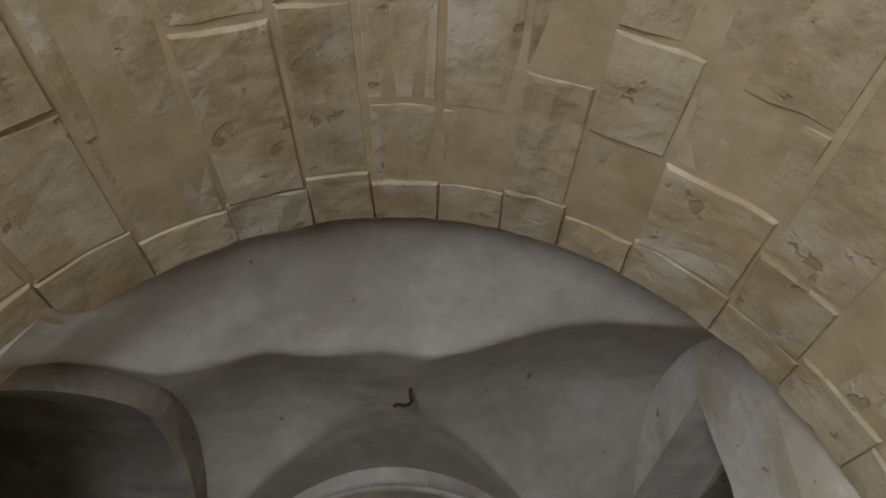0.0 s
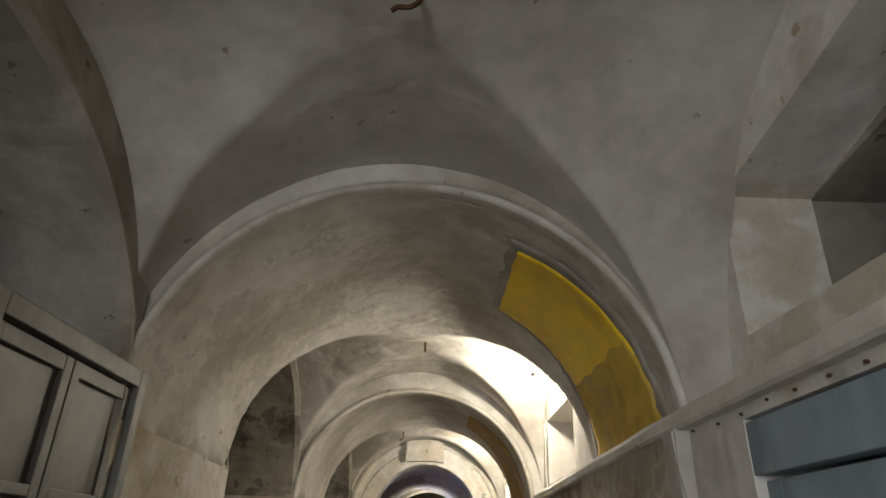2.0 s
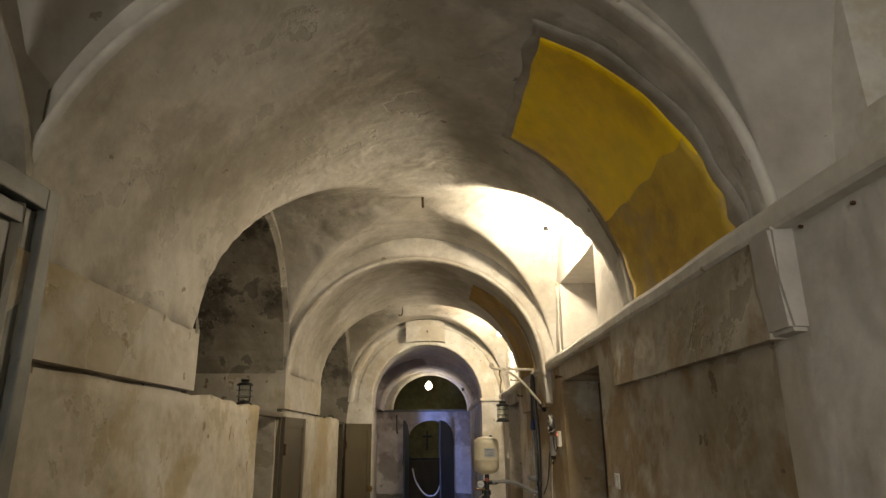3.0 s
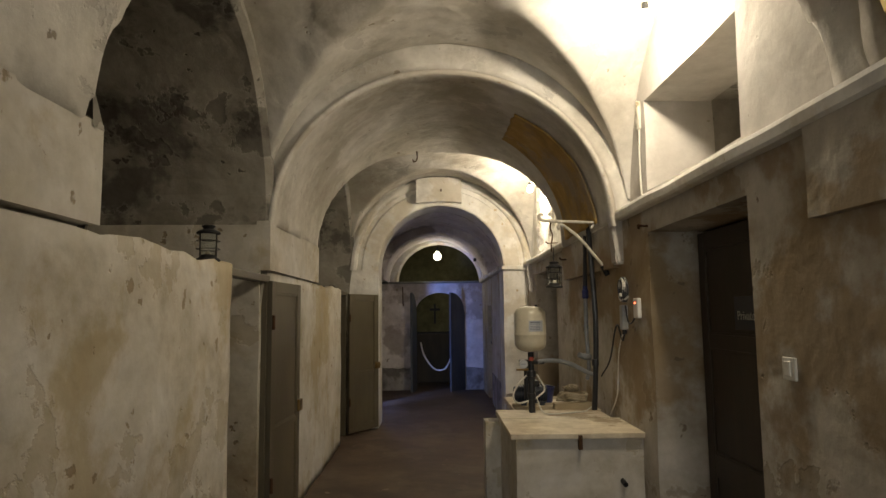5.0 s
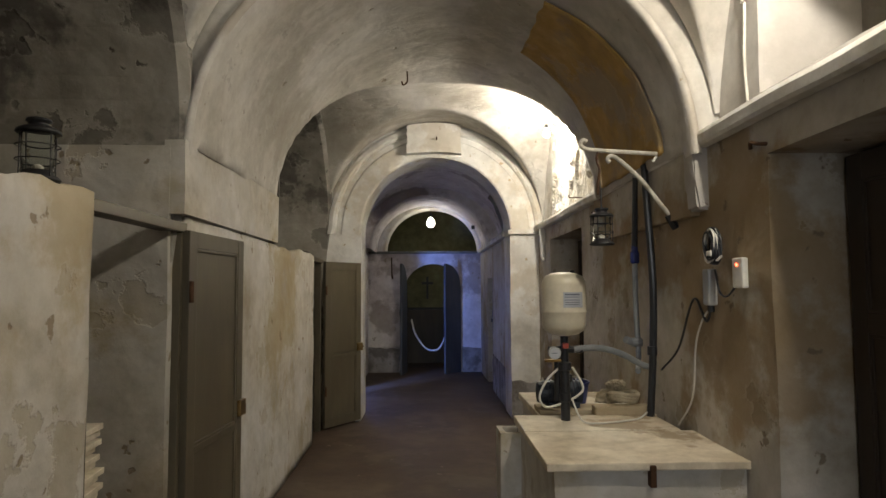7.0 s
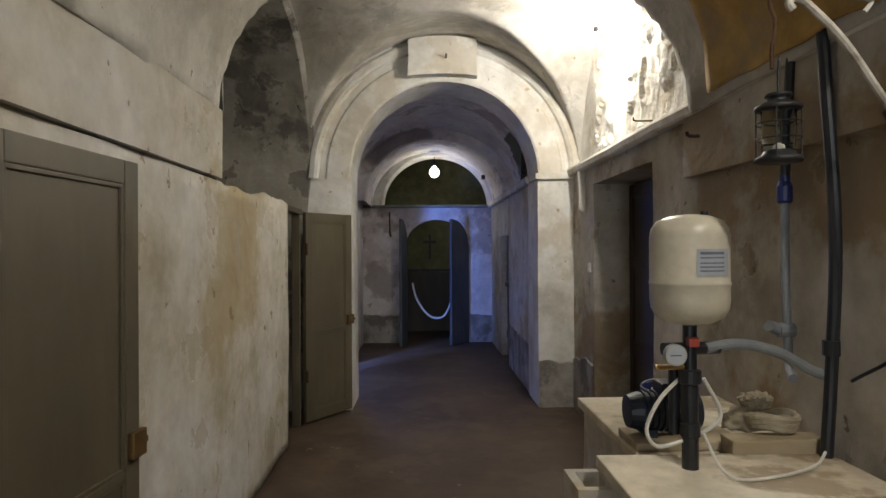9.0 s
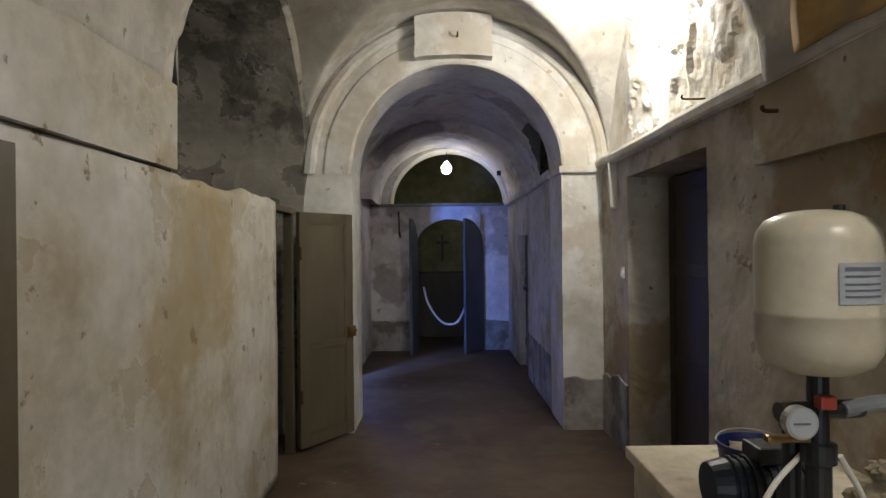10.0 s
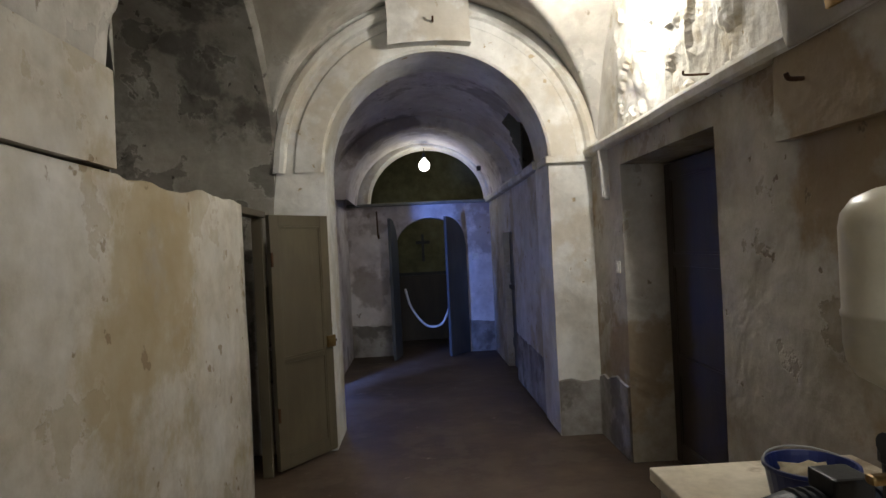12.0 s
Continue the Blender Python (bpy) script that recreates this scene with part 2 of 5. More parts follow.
def lathe(profile, sides=28, center=(0, 0, 0)):
    """Turns (radius, height) pairs about the upright axis."""
    bm = bmesh.new()
    c = Vector(center)
    rings = []
    for rad, z in profile:
        if rad < 1e-5:
            rings.append([bm.verts.new(c + Vector((0, 0, z)))])
        else:
            rings.append([bm.verts.new(c + Vector((rad * math.cos(k * math.tau / sides), rad * math.sin(k * math.tau / sides), z))) for k in range(sides)])
    for q, s in zip(rings, rings[1:]):
        for k in range(sides):
            j = (k + 1) % sides
            if len(q) == 1 and len(s) == 1:
                continue
            if len(q) == 1:
                bm.faces.new((q[0], s[k], s[j]))
            elif len(s) == 1:
                bm.faces.new((q[k], q[j], s[0]))
            else:
                bm.faces.new((q[k], q[j], s[j], s[k]))
    return bm


def curve_points(pts, n=8):
    """A smooth line through the points."""
    p = [Vector(a) for a in pts]
    p = [2 * p[0] - p[1]] + p + [2 * p[-1] - p[-2]]
    out = []
    for i in range(1, len(p) - 2):
        for k in range(n):
            t = k / n
            out.append(0.5 * (2 * p[i] + (p[i + 1] - p[i - 1]) * t + (2 * p[i - 1] - 5 * p[i] + 4 * p[i + 1] - p[i + 2]) * t * t + (3 * p[i] - p[i - 1] - 3 * p[i + 1] + p[i + 2]) * t ** 3))
    out.append(p[-2])
    return out


def wobble(v, amount, scale=2.0, seed=0.0):
    """Hand-laid unevenness: moves a point by smooth noise."""
    q = Vector(v) * scale + Vector((seed, seed * 1.7, 3.1))
    return Vector(v) + amount * Vector(noise.noise_vector(q))


def uneven(bm, amount=0.008, scale=2.0, cuts=0, seed=0.0):
    """Cuts a mesh finer and lets its faces wave like hand-laid plaster."""
    if cuts:
        bmesh.ops.subdivide_edges(bm, edges=list(bm.edges), cuts=cuts, use_grid_fill=True)
    for v in bm.verts:
        v.co = wobble(v.co, amount, scale, seed)
    return bm


def wall_grid(xs, ys, zs, step=0.16, amount=0.008, seed=0.0, rag=0.0):
    """A thick piece of wall between two corners as a closed, finely cut, uneven box; rag breaks its upper edge."""
    (x0, x1), (y0, y1), (z0, z1) = sorted(xs), sorted(ys), sorted(zs)
    n = [max(1, min(60, round(d / step))) for d in (x1 - x0, y1 - y0, z1 - z0)]
    bm = bmesh.new()
    made = {}

    def vert(i, j, k):
        if (i, j, k) not in made:
            p = Vector((x0 + (x1 - x0) * i / n[0], y0 + (y1 - y0) * j / n[1], z0 + (z1 - z0) * k / n[2]))
            q = wobble(p, amount, 2.3, seed)
            if k == n[2] and rag:
                q.z += rag * (noise.noise(Vector((p.y * 5.0 + seed, p.x * 5.0, 0.3))) - 0.1)
            if k == 0:
                q.z = p.z
            made[(i, j, k)] = bm.verts.new(q)
        return made[(i, j, k)]

    for a, b, c in ((0, 1, 2), (1, 2, 0), (2, 0, 1)):
        for side in (0, n[c]):
            for i in range(n[a]):
                for j in range(n[b]):
                    quad = []
                    for di, dj in ((0, 0), (1, 0), (1, 1), (0, 1)):
                        idx = [0, 0, 0]
                        idx[a], idx[b], idx[c] = i + di, j + dj, side
                        quad.append(vert(*idx))
                    bm.faces.new(quad)
    return bm


def join(*bms):
    """Several meshes as one."""
    out = bms[0]
    for b in bms[1:]:
        me = bpy.data.meshes.new("tmp")
        b.to_mesh(me)
        b.free()
        out.from_mesh(me)
        bpy.data.meshes.remove(me)
    return out


def structure(ob, label, category):
    return tagged(ob, label, category, kind="structure")


# ---- the large structure: lengths along the corridor ----
ZS = 2.20            # springing of the vaults
LEFT, RIGHT = -1.24, 1.25
SIDES = {"bay_1": -1.222, "bay_2": -1.222, "bay_3": -1.222}  # left edge of each vault
LUNETTES = {"bay_1": 1.59, "bay_2": 1.31, "bay_3": 1.31}   # upper walls above the cornice
CELL_BACK = -2.60
BAYS = {"bay_1": (1.90, 4.44, 1.43, 1.58), "bay_2": (6.00, 8.40, 1.32, 1.40), "bay_3": (10.16, 12.92, 1.32, 1.40)}
ARCHES = {"arch_1": (4.42, 6.04, 1.29, 1.255, 1.235, 1.275, 2.0, 0.03), "arch_2": (8.40, 10.22, 1.185, 1.085, 1.20, 1.19, 2.0, -0.02)}
CROSS = {"bay_2": (1.30, 7.26, 1.24, 1.15), "bay_3": (1.28, 11.57, 1.38, 1.36)}   # rise, middle and half-widths of the cross barrels


def ease(t):
    t = max(0.0, min(1.0, t))
    return t * t * (3 - 2 * t)


def blend_max(p, q, k=0.025):
    """The higher of two webs, their groin slightly rounded."""
    h = max(k - abs(p - q), 0.0) / k
    return max(p, q) + h * h * k * 0.25


def arc(rise, u):
    return rise * math.sqrt(max(0.0, 1 - min(1.0, abs(u)) ** 2))


def vault_height(x, y, key):
    """Height of the groined vault over (x, y): barrels crossing in creases."""
    y0, y1, edge, crown = BAYS[key]
    if key == "bay_1":
        # side webs domed towards their walls, a flared web up to the stone barrel, a plain one beyond
        rise = 1.52 - 0.20 * ease((-x - 0.6) / 0.65) if x < 0 else 1.52 + 0.20 * ease(x / 1.1) - 0.05 * ease((x - 1.1) / 0.6)
        side = arc(rise, (y - 3.25) / (1.77 if y < 3.25 else 1.19))
        flare = arc(1.45 + 0.62 * math.sqrt(max(0.0, (2.85 - y) / 0.95)), (x - 0.1) / (1.87 - 0.19 * ease((2.5 - y) / 0.45) if x < 0.1 else 2.2)) if y < 2.85 else 0.0
        t = max(0.0, (y - 3.25) / (y1 - 3.25))
        far = arc(crown - 0.06 + (edge - crown + 0.06) * t, x / (1.36 + 0.08 * (1 - t)))
        return ZS + blend_max(blend_max(side, flare), far)
    ya, yb, a0, b0, a1, b1, n1, cx = ARCHES["arch_1" if key == "bay_2" else "arch_2"]
    f = max(0.0, min(1.0, (y - ya) / (yb - ya)))
    a1, b1 = a0 + (a1 - a0) * f, b0 + (b1 - b0) * f
    rise, yc, near, far = CROSS[key]
    t = ease((y - yc) / (y1 - yc))
    main = arc(b1 + (edge - b1) * t, (x - cx * (1 - t)) / (a1 + (1.30 - a1) * t))
    cross = arc(rise, (y - yc) / (near if y < yc else far))
    return ZS + blend_max(main, cross)


def splay(key, y):
    """The lunette wall of the first bay stands askew, opening towards the stone barrel."""
    return 0.065 * (4.25 - y) + 0.10 * ease((2.3 - y) / 0.4) if key == "bay_1" else 0.0


def vault(name, key):
    y0, y1 = BAYS[key][:2]
    y0 = {"bay_1": y0, "bay_2": 4.49, "bay_3": 8.47}[key]   # with the arch before it, whose barrel runs on into the bay
    n = 130
    x0, x1 = SIDES[key], LUNETTES[key] + 0.015
    bm = bmesh.new()
    rows = []
    for j in range(n + 1):
        y = (y0 + y1) / 2 - (y1 - y0) / 2 * math.cos(math.pi * j / n)
        row = []
        x0 = SIDES[key] - (0.42 * ease((3.0 - y) / 0.95) if key == "bay_1" else 0.06 * ease((6.0 - y) / 0.02) if key == "bay_2" else 0.0)
        x1 = LUNETTES[key] + 0.015 + splay(key, y)
        for i in range(n + 1):
            x = (x0 + x1) / 2 - (x1 - x0) / 2 * math.cos(math.pi * i / n)
            z = vault_height(x, y, key) + 0.009 * noise.noise(Vector((x * 2, y * 2, 0.5))) + 0.004 * noise.noise(Vector((x * 7, y * 7, 4.5)))
            row.append(bm.verts.new((x, y, z)))
        rows.append(row)
    for p, q in zip(rows, rows[1:]):
        for i in range(n):
            bm.faces.new((p[i], p[i + 1], q[i + 1], q[i]))
    ob = part(name, bm, PLASTER if key == "bay_1" else SOFFIT, smooth=True)
    s = ob.modifiers.new("thickness", "SOLIDIFY")
    s.thickness, s.offset = 0.10, (-1 if ob.data.polygons[n * n // 2 + n // 2].normal.z < 0 else 1)
    return structure(ob, "grey lime-plastered groin vault with soft edges", "vault")


def profile(a, b, n, count=44):
    """An arch from right springing to left: half-width a, rise b, squareness n."""
    out = []
    for k in range(count + 1):
        t = math.pi * k / count
        c, s = math.cos(t), math.sin(t)
        out.append((a * math.copysign(abs(c) ** (2 / n), c), b * abs(s) ** (2 / n)))
    return out


def loft(sections, count=44, amount=0.008, cx=0.0, zs=ZS, seed=0.0):
    """A skin through arch outlines: (y, half-width, rise, squareness)."""
    bm = bmesh.new()
    rings = []
    for y, a, b, n in sections:
        ring = []
        for k, (x, z) in enumerate(profile(a, b, n, count)):
            q = wobble((cx + x, y, zs + z), amount, 2.2, seed)
            q.z = max(q.z, zs - 0.004)
            if k in (0, count):
                q.z = zs - 0.03
                q.x += math.copysign(0.012, x)
            ring.append(bm.verts.new(q))
        rings.append(ring)
    for p, q in zip(rings, rings[1:]):
        for k in range(count):
            bm.faces.new((p[k], p[k + 1], q[k + 1], q[k]))
    return bm


def arch_size(y0, y1, a0, b0, a1, b1, n1, cx, t):
    return y0 + (y1 - y0) * t, a0 + (a1 - a0) * t, b0 + (b1 - b0) * t, 2.0 + (n1 - 2.0) * t


def transverse_arch(name, y0, y1, a0, b0, a1, b1, n1, cx):
    s = [(y0 + 0.02, a0 + 0.9, b0 + 0.9, 2.0), (y0 + 0.02, a0 + 0.09, b0 + 0.09, 2.0), (y0 + 0.012, a0 + 0.052, b0 + 0.052, 2.0), (y0 - 0.006, a0 + 0.046, b0 + 0.046, 2.0),
         (y0 - 0.020, a0 + 0.034, b0 + 0.034, 2.0), (y0 - 0.024, a0 + 0.020, b0 + 0.020, 2.0), (y0 - 0.018, a0 + 0.007, b0 + 0.007, 2.0), (y0 + 0.0, a0, b0, 2.0), (y0 + 0.03, a0 - 0.002, b0 - 0.002, 2.0)]
    s += [(y0 + 0.085, a0 - 0.001, b0 - 0.001, 2.0), (y0 + 0.13, a0 + 0.012, b0 + 0.012, 2.0)]
    bm = loft(s, 60, 0.004, cx)
    bm.faces.ensure_lookup_table()
    for i, f in enumerate(bm.faces):
        f.material_index = 1 if 2 <= i // 60 <= 6 else 0   # the slightly paler bead
    ob = part(name, bm, [SOFFIT, BEAD], smooth=True)
    return structure(ob, "broad plastered transverse arch with a rounded front edge", "arch")


for key, v in BAYS.items():
    vault("vault_" + key, key)
for key, v in ARCHES.items():
    transverse_arch(key, *v)

# roof slab above everything
structure(part("ceiling", boxes((-4.5, 4.0, 2.0, 22.0, 4.35, 4.6)), MORTAR), "rough masonry mass above the vaults", "ceiling")


def sheet(x0, x1, y0, y1, n, m, zfun):
    bm = bmesh.new()
    g = [[bm.verts.new((x0 + (x1 - x0) * i / n, y0 + (y1 - y0) * j / m, zfun(x0 + (x1 - x0) * i / n, y0 + (y1 - y0) * j / m))) for i in range(n + 1)] for j in range(m + 1)]
    for p, q in zip(g, g[1:]):
        for i in range(n):
            bm.faces.new((p[i], p[i + 1], q[i + 1], q[i]))
    return bm


def floor_z(x, y):
    return 0.012 * noise.noise(Vector((x * 1.3, y * 0.9, 0))) + 0.004 * noise.noise(Vector((x * 5, y * 5, 2)))


fl = part("floor", sheet(-4.0, 4.0, -4.0, 21.0, 70, 220, lambda x, y: floor_z(x, y) - 0.006), FLOOR, smooth=True)
structure(fl, "worn dark reddish-brown screed floor with dusty patches", "floor")
structure(part("ground", boxes((-300, 300, -300, -4.0, -0.3, -0.01), (-300, -4, -4.0, 300, -0.3, -0.01), (4, 300, -4.0, 300, -0.3, -0.01), (-4, 4, 21.0, 300, -0.3, -0.01)), MORTAR), "pale dusty ground outside the entrance", "ground")

# ---- left side: cells behind low walls, side walls and barrel vaults ----


def cell(name, y0, y1, rise, mat, xf=-1.215, near=0.0, mid=None, key=""):
    """Side cell: two side walls, a barrel above them and a face round its opening."""
    yc, b = (y0 + y1) / 2, (y1 - y0) / 2
    if mid:
        yc, b = mid, y1 - mid
    m = 0.03
    n = 36
    outline = [(y1 - m, 0.0), (y1 - m, 0.7), (y1 - m, 1.4)] + [(yc + (b - m) * math.cos(t), ZS + (rise - 0.05) * math.sin(t)) for t in [math.pi * k / n for k in range(n + 1)]] + [(y0 + m, 1.4), (y0 + m, 0.7), (y0 + m, 0.0)]
    if near:
        outline = [(max(y0, yc + (y - yc) * (near if y < yc else 1.0)) if z > ZS else y, z) for y, z in outline]
    bm = bmesh.new()

    def back(x, y):
        return min(x, -1.215 - 0.38 * ease((3.0 - y) / 0.95)) if key == "bay_1" else x

    face = []
    for y, z in outline:
        fy = min(y1, max(y0, yc + (y - yc) * (1.12 if z >= ZS else 1.0)))
        face.append(bm.verts.new((back(xf, fy), fy, max(z, vault_height(back(xf, fy), fy, key) + 0.02) if z > ZS + 0.01 else z)))
    rings = [face]
    for x in (xf + 0.003, xf - 0.04, -1.5, -1.8, -2.1, -2.4, CELL_BACK):
        off = 0.028 if x > xf else 0.0
        rings.append([bm.verts.new(wobble((back(x, y) if z > 1.95 else min(back(x, y), -1.30), yc + (y - yc) * (1 + off), z + (off if z > ZS else 0)), 0.006 if x > xf - 0.05 else 0.012, 2.0)) for y, z in outline])
    for p, q in zip(rings, rings[1:]):
        for k in range(len(p) - 1):
            if p is face and (outline[k][1] < ZS - 0.1 or outline[k + 1][1] < ZS - 0.1):
                continue
            bm.faces.new((p[k], p[k + 1], q[k + 1], q[k]))
    bm.faces.new(rings[-1])
    ob = part(name, bm, mat, smooth=False)
    return structure(ob, "side cell of stained grey plaster, its colour darkened for shade", "wall")


cell("wall_cell_1", 2.045, 4.42, 1.18, CELL_PALE, -1.215, 1.0, 3.0, "bay_1")
cell("wall_cell_2", 6.04, 8.40, 1.27, CELL_SHADE, -1.215, 1.08, 7.26, "bay_2")
cell("wall_cell_3", 10.22, 12.95, 1.27, CELL_SHADE, -1.215, 1.03, 11.585, "bay_3")

# impost blocks of the left piers, and the wall under them
for i, (y0, y1) in enumerate(((4.42, 6.12), (8.345, 10.21))):
    structure(part("pier_left_%d" % (i + 1), join(wall_grid((-1.215, -1.31), (y0, y1), (1.88, 2.225), 0.11, 0.008, i), wall_grid((-1.285, -2.6), (y0, y1 - 0.02), (0.0, 2.20), 0.16, 0.008, i + 3)), WALL),
              "plastered pier with a projecting block under the arch", "pier")
def low_wall(name, y0, y1, top, seed, bare, label):
    """Low wall whose top edge is broken where no pier stands over it (beyond bare)."""
    bm = wall_grid((-1.238, -1.36), (y0, y1), (0, top), 0.075, 0.011, seed)
    for v in bm.verts:
        if v.co.z > top - 0.04 and v.co.y > bare:
            v.co.z += 0.045 * (noise.noise(Vector((v.co.y * 5.0 + seed, v.co.x * 5.0, 0.3))) - 0.1)
    return structure(part(name, bm, WALL, smooth=True), label, "wall")


low_wall("wall_low_1", 4.42, 7.59, 1.86, 5, 6.15, "low yellowed plaster wall with a broken top edge")
low_wall("wall_low_2", 8.45, 11.86, 1.872, 6, 10.25, "low whitewashed wall with a ragged top edge")

# ---- right side: wall with doorways, cornice and set-back upper wall with windows ----


def pierced(x0, x1, y0, y1, z0, z1, openings, step=0.16, seed=0.0, amount=0.007):
    """Wall pieces round openings (y0, y1, z0, z1) that lie side by side."""
    bms = []
    y = y0
    for a, b, c, d in sorted(openings):
        bms.append(wall_grid((x0, x1), (y, a), (z0, z1), step, amount, seed))
        if c > z0 + 0.01:
            bms.append(wall_grid((x0, x1), (a, b), (z0, c), step, amount, seed))
        if d < z1 - 0.01:
            bms.append(wall_grid((x0, x1), (a, b), (d, z1), step, amount, seed))
        y = b
    bms.append(wall_grid((x0, x1), (y, y1), (z0, z1), step, amount, seed))
    return join(*bms)


entry = pierced(RIGHT, RIGHT + 0.75, 1.45, 4.40, 0.0, 2.21, [(2.75, 3.74, 0, 2.16)], 0.15, 11)
for v in entry.verts:
    v.co.x += 0.035 * max(0.0, 4.3 - v.co.y)
structure(part("wall_right_entry", entry, WALL_PALE), "pale grey plaster wall round the blue-grey door", "wall")
structure(part("wall_right", pierced(RIGHT, RIGHT + 0.75, 4.40, 12.95, 0.0, 2.21, [(6.63, 7.87, 0, 2.06), (10.87, 12.24, 0, 2.06)], 0.15, 11), WALL_R), "damp ochre-stained plaster wall with deep doorways", "wall")
WINDOWS = {"bay_1": (2.92, 4.24, 2.63, 3.45), "bay_2": (6.76, 8.02, 2.35, 2.95)}


def skew_head(bm, z_from):
    """The first window's head slopes down along the wall."""
    for v in bm.verts:
        if v.co.z > z_from and v.co.z < 3.70 and 2.70 < v.co.y < 4.46:
            v.co.z += (3.60 - v.co.y) * 0.15
    return bm


for i, (key, (y0, y1, e, c)) in enumerate(BAYS.items()):
    holes = [WINDOWS[key]] if key in WINDOWS else []
    bm = pierced(LUNETTES[key], LUNETTES[key] + 0.45, y0, y1, 2.2, 4.0, holes, 0.13 if i < 2 else 0.030, 20 + i, 0.010)
    for v in bm.verts:
        if i == 0 and abs(v.co.z - 3.45) < 0.012 and 2.90 < v.co.y < 4.26:
            v.co.z += (3.60 - v.co.y) * 0.15
        if i == 0 and abs(v.co.y - 2.92) < 0.012 and v.co.z < 3.6:
            v.co.y -= 0.25 * min(0.9, 3.55 - v.co.z)
        if i == 2 and v.co.x < 1.45:
            # limewash hanging loose in thick scales
            p = v.co
            n = noise.noise(Vector((p.y * 3.5, p.z * 3.5, 1.0))) + 0.6 * noise.noise(Vector((p.y * 9, p.z * 8, 5.0)))
            where = ease((p.y - 10.35) / 0.5) * ease((12.45 - p.y) / 0.15)
            v.co.x -= where * (0.022 * ease(n * 4 + 0.4) + 0.010 * noise.noise(Vector((p.y * 16, p.z * 14, 2.0))))
        v.co.x += splay(key, v.co.y)
    structure(part("wall_upper_%d" % (i + 1), bm, (WHITE, PLASTER, PEEL)[i]), "whitewashed lunette wall above the cornice", "wall")
for key, (y0, y1, z0, z1) in WINDOWS.items():
    wx = LUNETTES[key] - 0.25
    # shafts reuse the cell plaster, whose tone already carries recess shade
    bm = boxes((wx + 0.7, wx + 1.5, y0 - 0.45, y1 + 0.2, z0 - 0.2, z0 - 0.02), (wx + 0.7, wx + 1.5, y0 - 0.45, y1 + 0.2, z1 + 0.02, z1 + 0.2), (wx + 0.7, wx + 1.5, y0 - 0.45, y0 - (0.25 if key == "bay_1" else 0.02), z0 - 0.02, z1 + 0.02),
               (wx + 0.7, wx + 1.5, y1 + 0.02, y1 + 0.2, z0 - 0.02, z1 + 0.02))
    structure(part("window_shaft_" + key[-1], skew_head(bm, 3.3) if key == "bay_1" else bm, CELL_PALE if key == "bay_1" else CELL_SHADE), "dark recess behind a high unglazed window", "window")
    # dark panel added at the back in place of the recess's unlit depth
    structure(part("window_shutter_" + key[-1], boxes((wx + 1.5, wx + 1.6, y0 - 0.45, y1 + 0.2, z0 - 0.2, z1 + 0.3)), DARKWOOD), "dark panel added for the unlit depth of the recess", "shutter")


def cornice(name, xs, y0, y1, z0=2.205, deep=0.3):
    """A thin projecting string course with a rounded nose."""
    prof = [(xs + deep, z0), (xs + 0.012, z0), (xs, z0 + 0.012), (xs - 0.004, z0 + 0.05), (xs + 0.004, z0 + 0.072), (xs + 0.03, z0 + 0.082), (xs + deep, z0 + 0.10)]
    n = max(2, round((y1 - y0) / 0.12))
    bm = bmesh.new()
    rings = [[bm.verts.new(wobble((x + 0.035 * max(0.0, 4.3 - y0 - (y1 - y0) * j / n), y0 + (y1 - y0) * j / n, z), 0.006, 2.5, 2.0)) for x, z in prof] for j in range(n + 1)]
    for p, q in zip(rings, rings[1:]):
        for k in range(len(prof)):
            bm.faces.new((p[k], p[(k + 1) % len(prof)], q[(k + 1) % len(prof)], q[k]))
    bm.faces.new(rings[0])
    bm.faces.new(rings[-1][::-1])
    return structure(part(name, bm, WHITE), "thin whitewashed plaster string course", "cornice")


cornice("cornice_right", 1.19, 1.45, 12.95, deep=0.45)
for i, (y0, y1) in enumerate(((4.33, 6.13), (8.52, 10.28))):
    structure(part("pier_right_%d" % (i + 1), wall_grid((1.205, 1.27), (y0, y1), (1.885, 2.212), 0.11, 0.010, 30 + i), WALL_R), "projecting stained block under the arch", "pier")


def bracket_end(name, y0, y1, z0):
    bm = bmesh.new()
    pr = [(1.27, z0), (1.198, z0 + 0.004), (1.188, 2.05), (1.18, 2.212), (1.27, 2.212)]
    a = [bm.verts.new((x, y0, z)) for x, z in pr]
    b = [bm.verts.new((x, y1, z)) for x, z in pr]
    for k in range(len(pr)):
        bm.faces.new((a[k], a[(k + 1) % len(pr)], b[(k + 1) % len(pr)], b[k]))
    bm.faces.new(a)
    bm.faces.new(b[::-1])
    bmesh.ops.bevel(bm, geom=list(bm.edges), offset=0.012, segments=2, affect="EDGES")
    return structure(part(name, uneven(bm, 0.006, 6.0), PLASTER), "small tapered plaster corbel under the cornice", "corbel")


bracket_end("corbel_1", 4.20, 4.34, 1.89)
bracket_end("corbel_2", 8.41, 8.53, 1.90)
bracket_end("corbel_3", 12.50, 12.56, 1.84)

# ---- end arch ----
AC, AR = 0.02, 0.885   # its centre line and radius


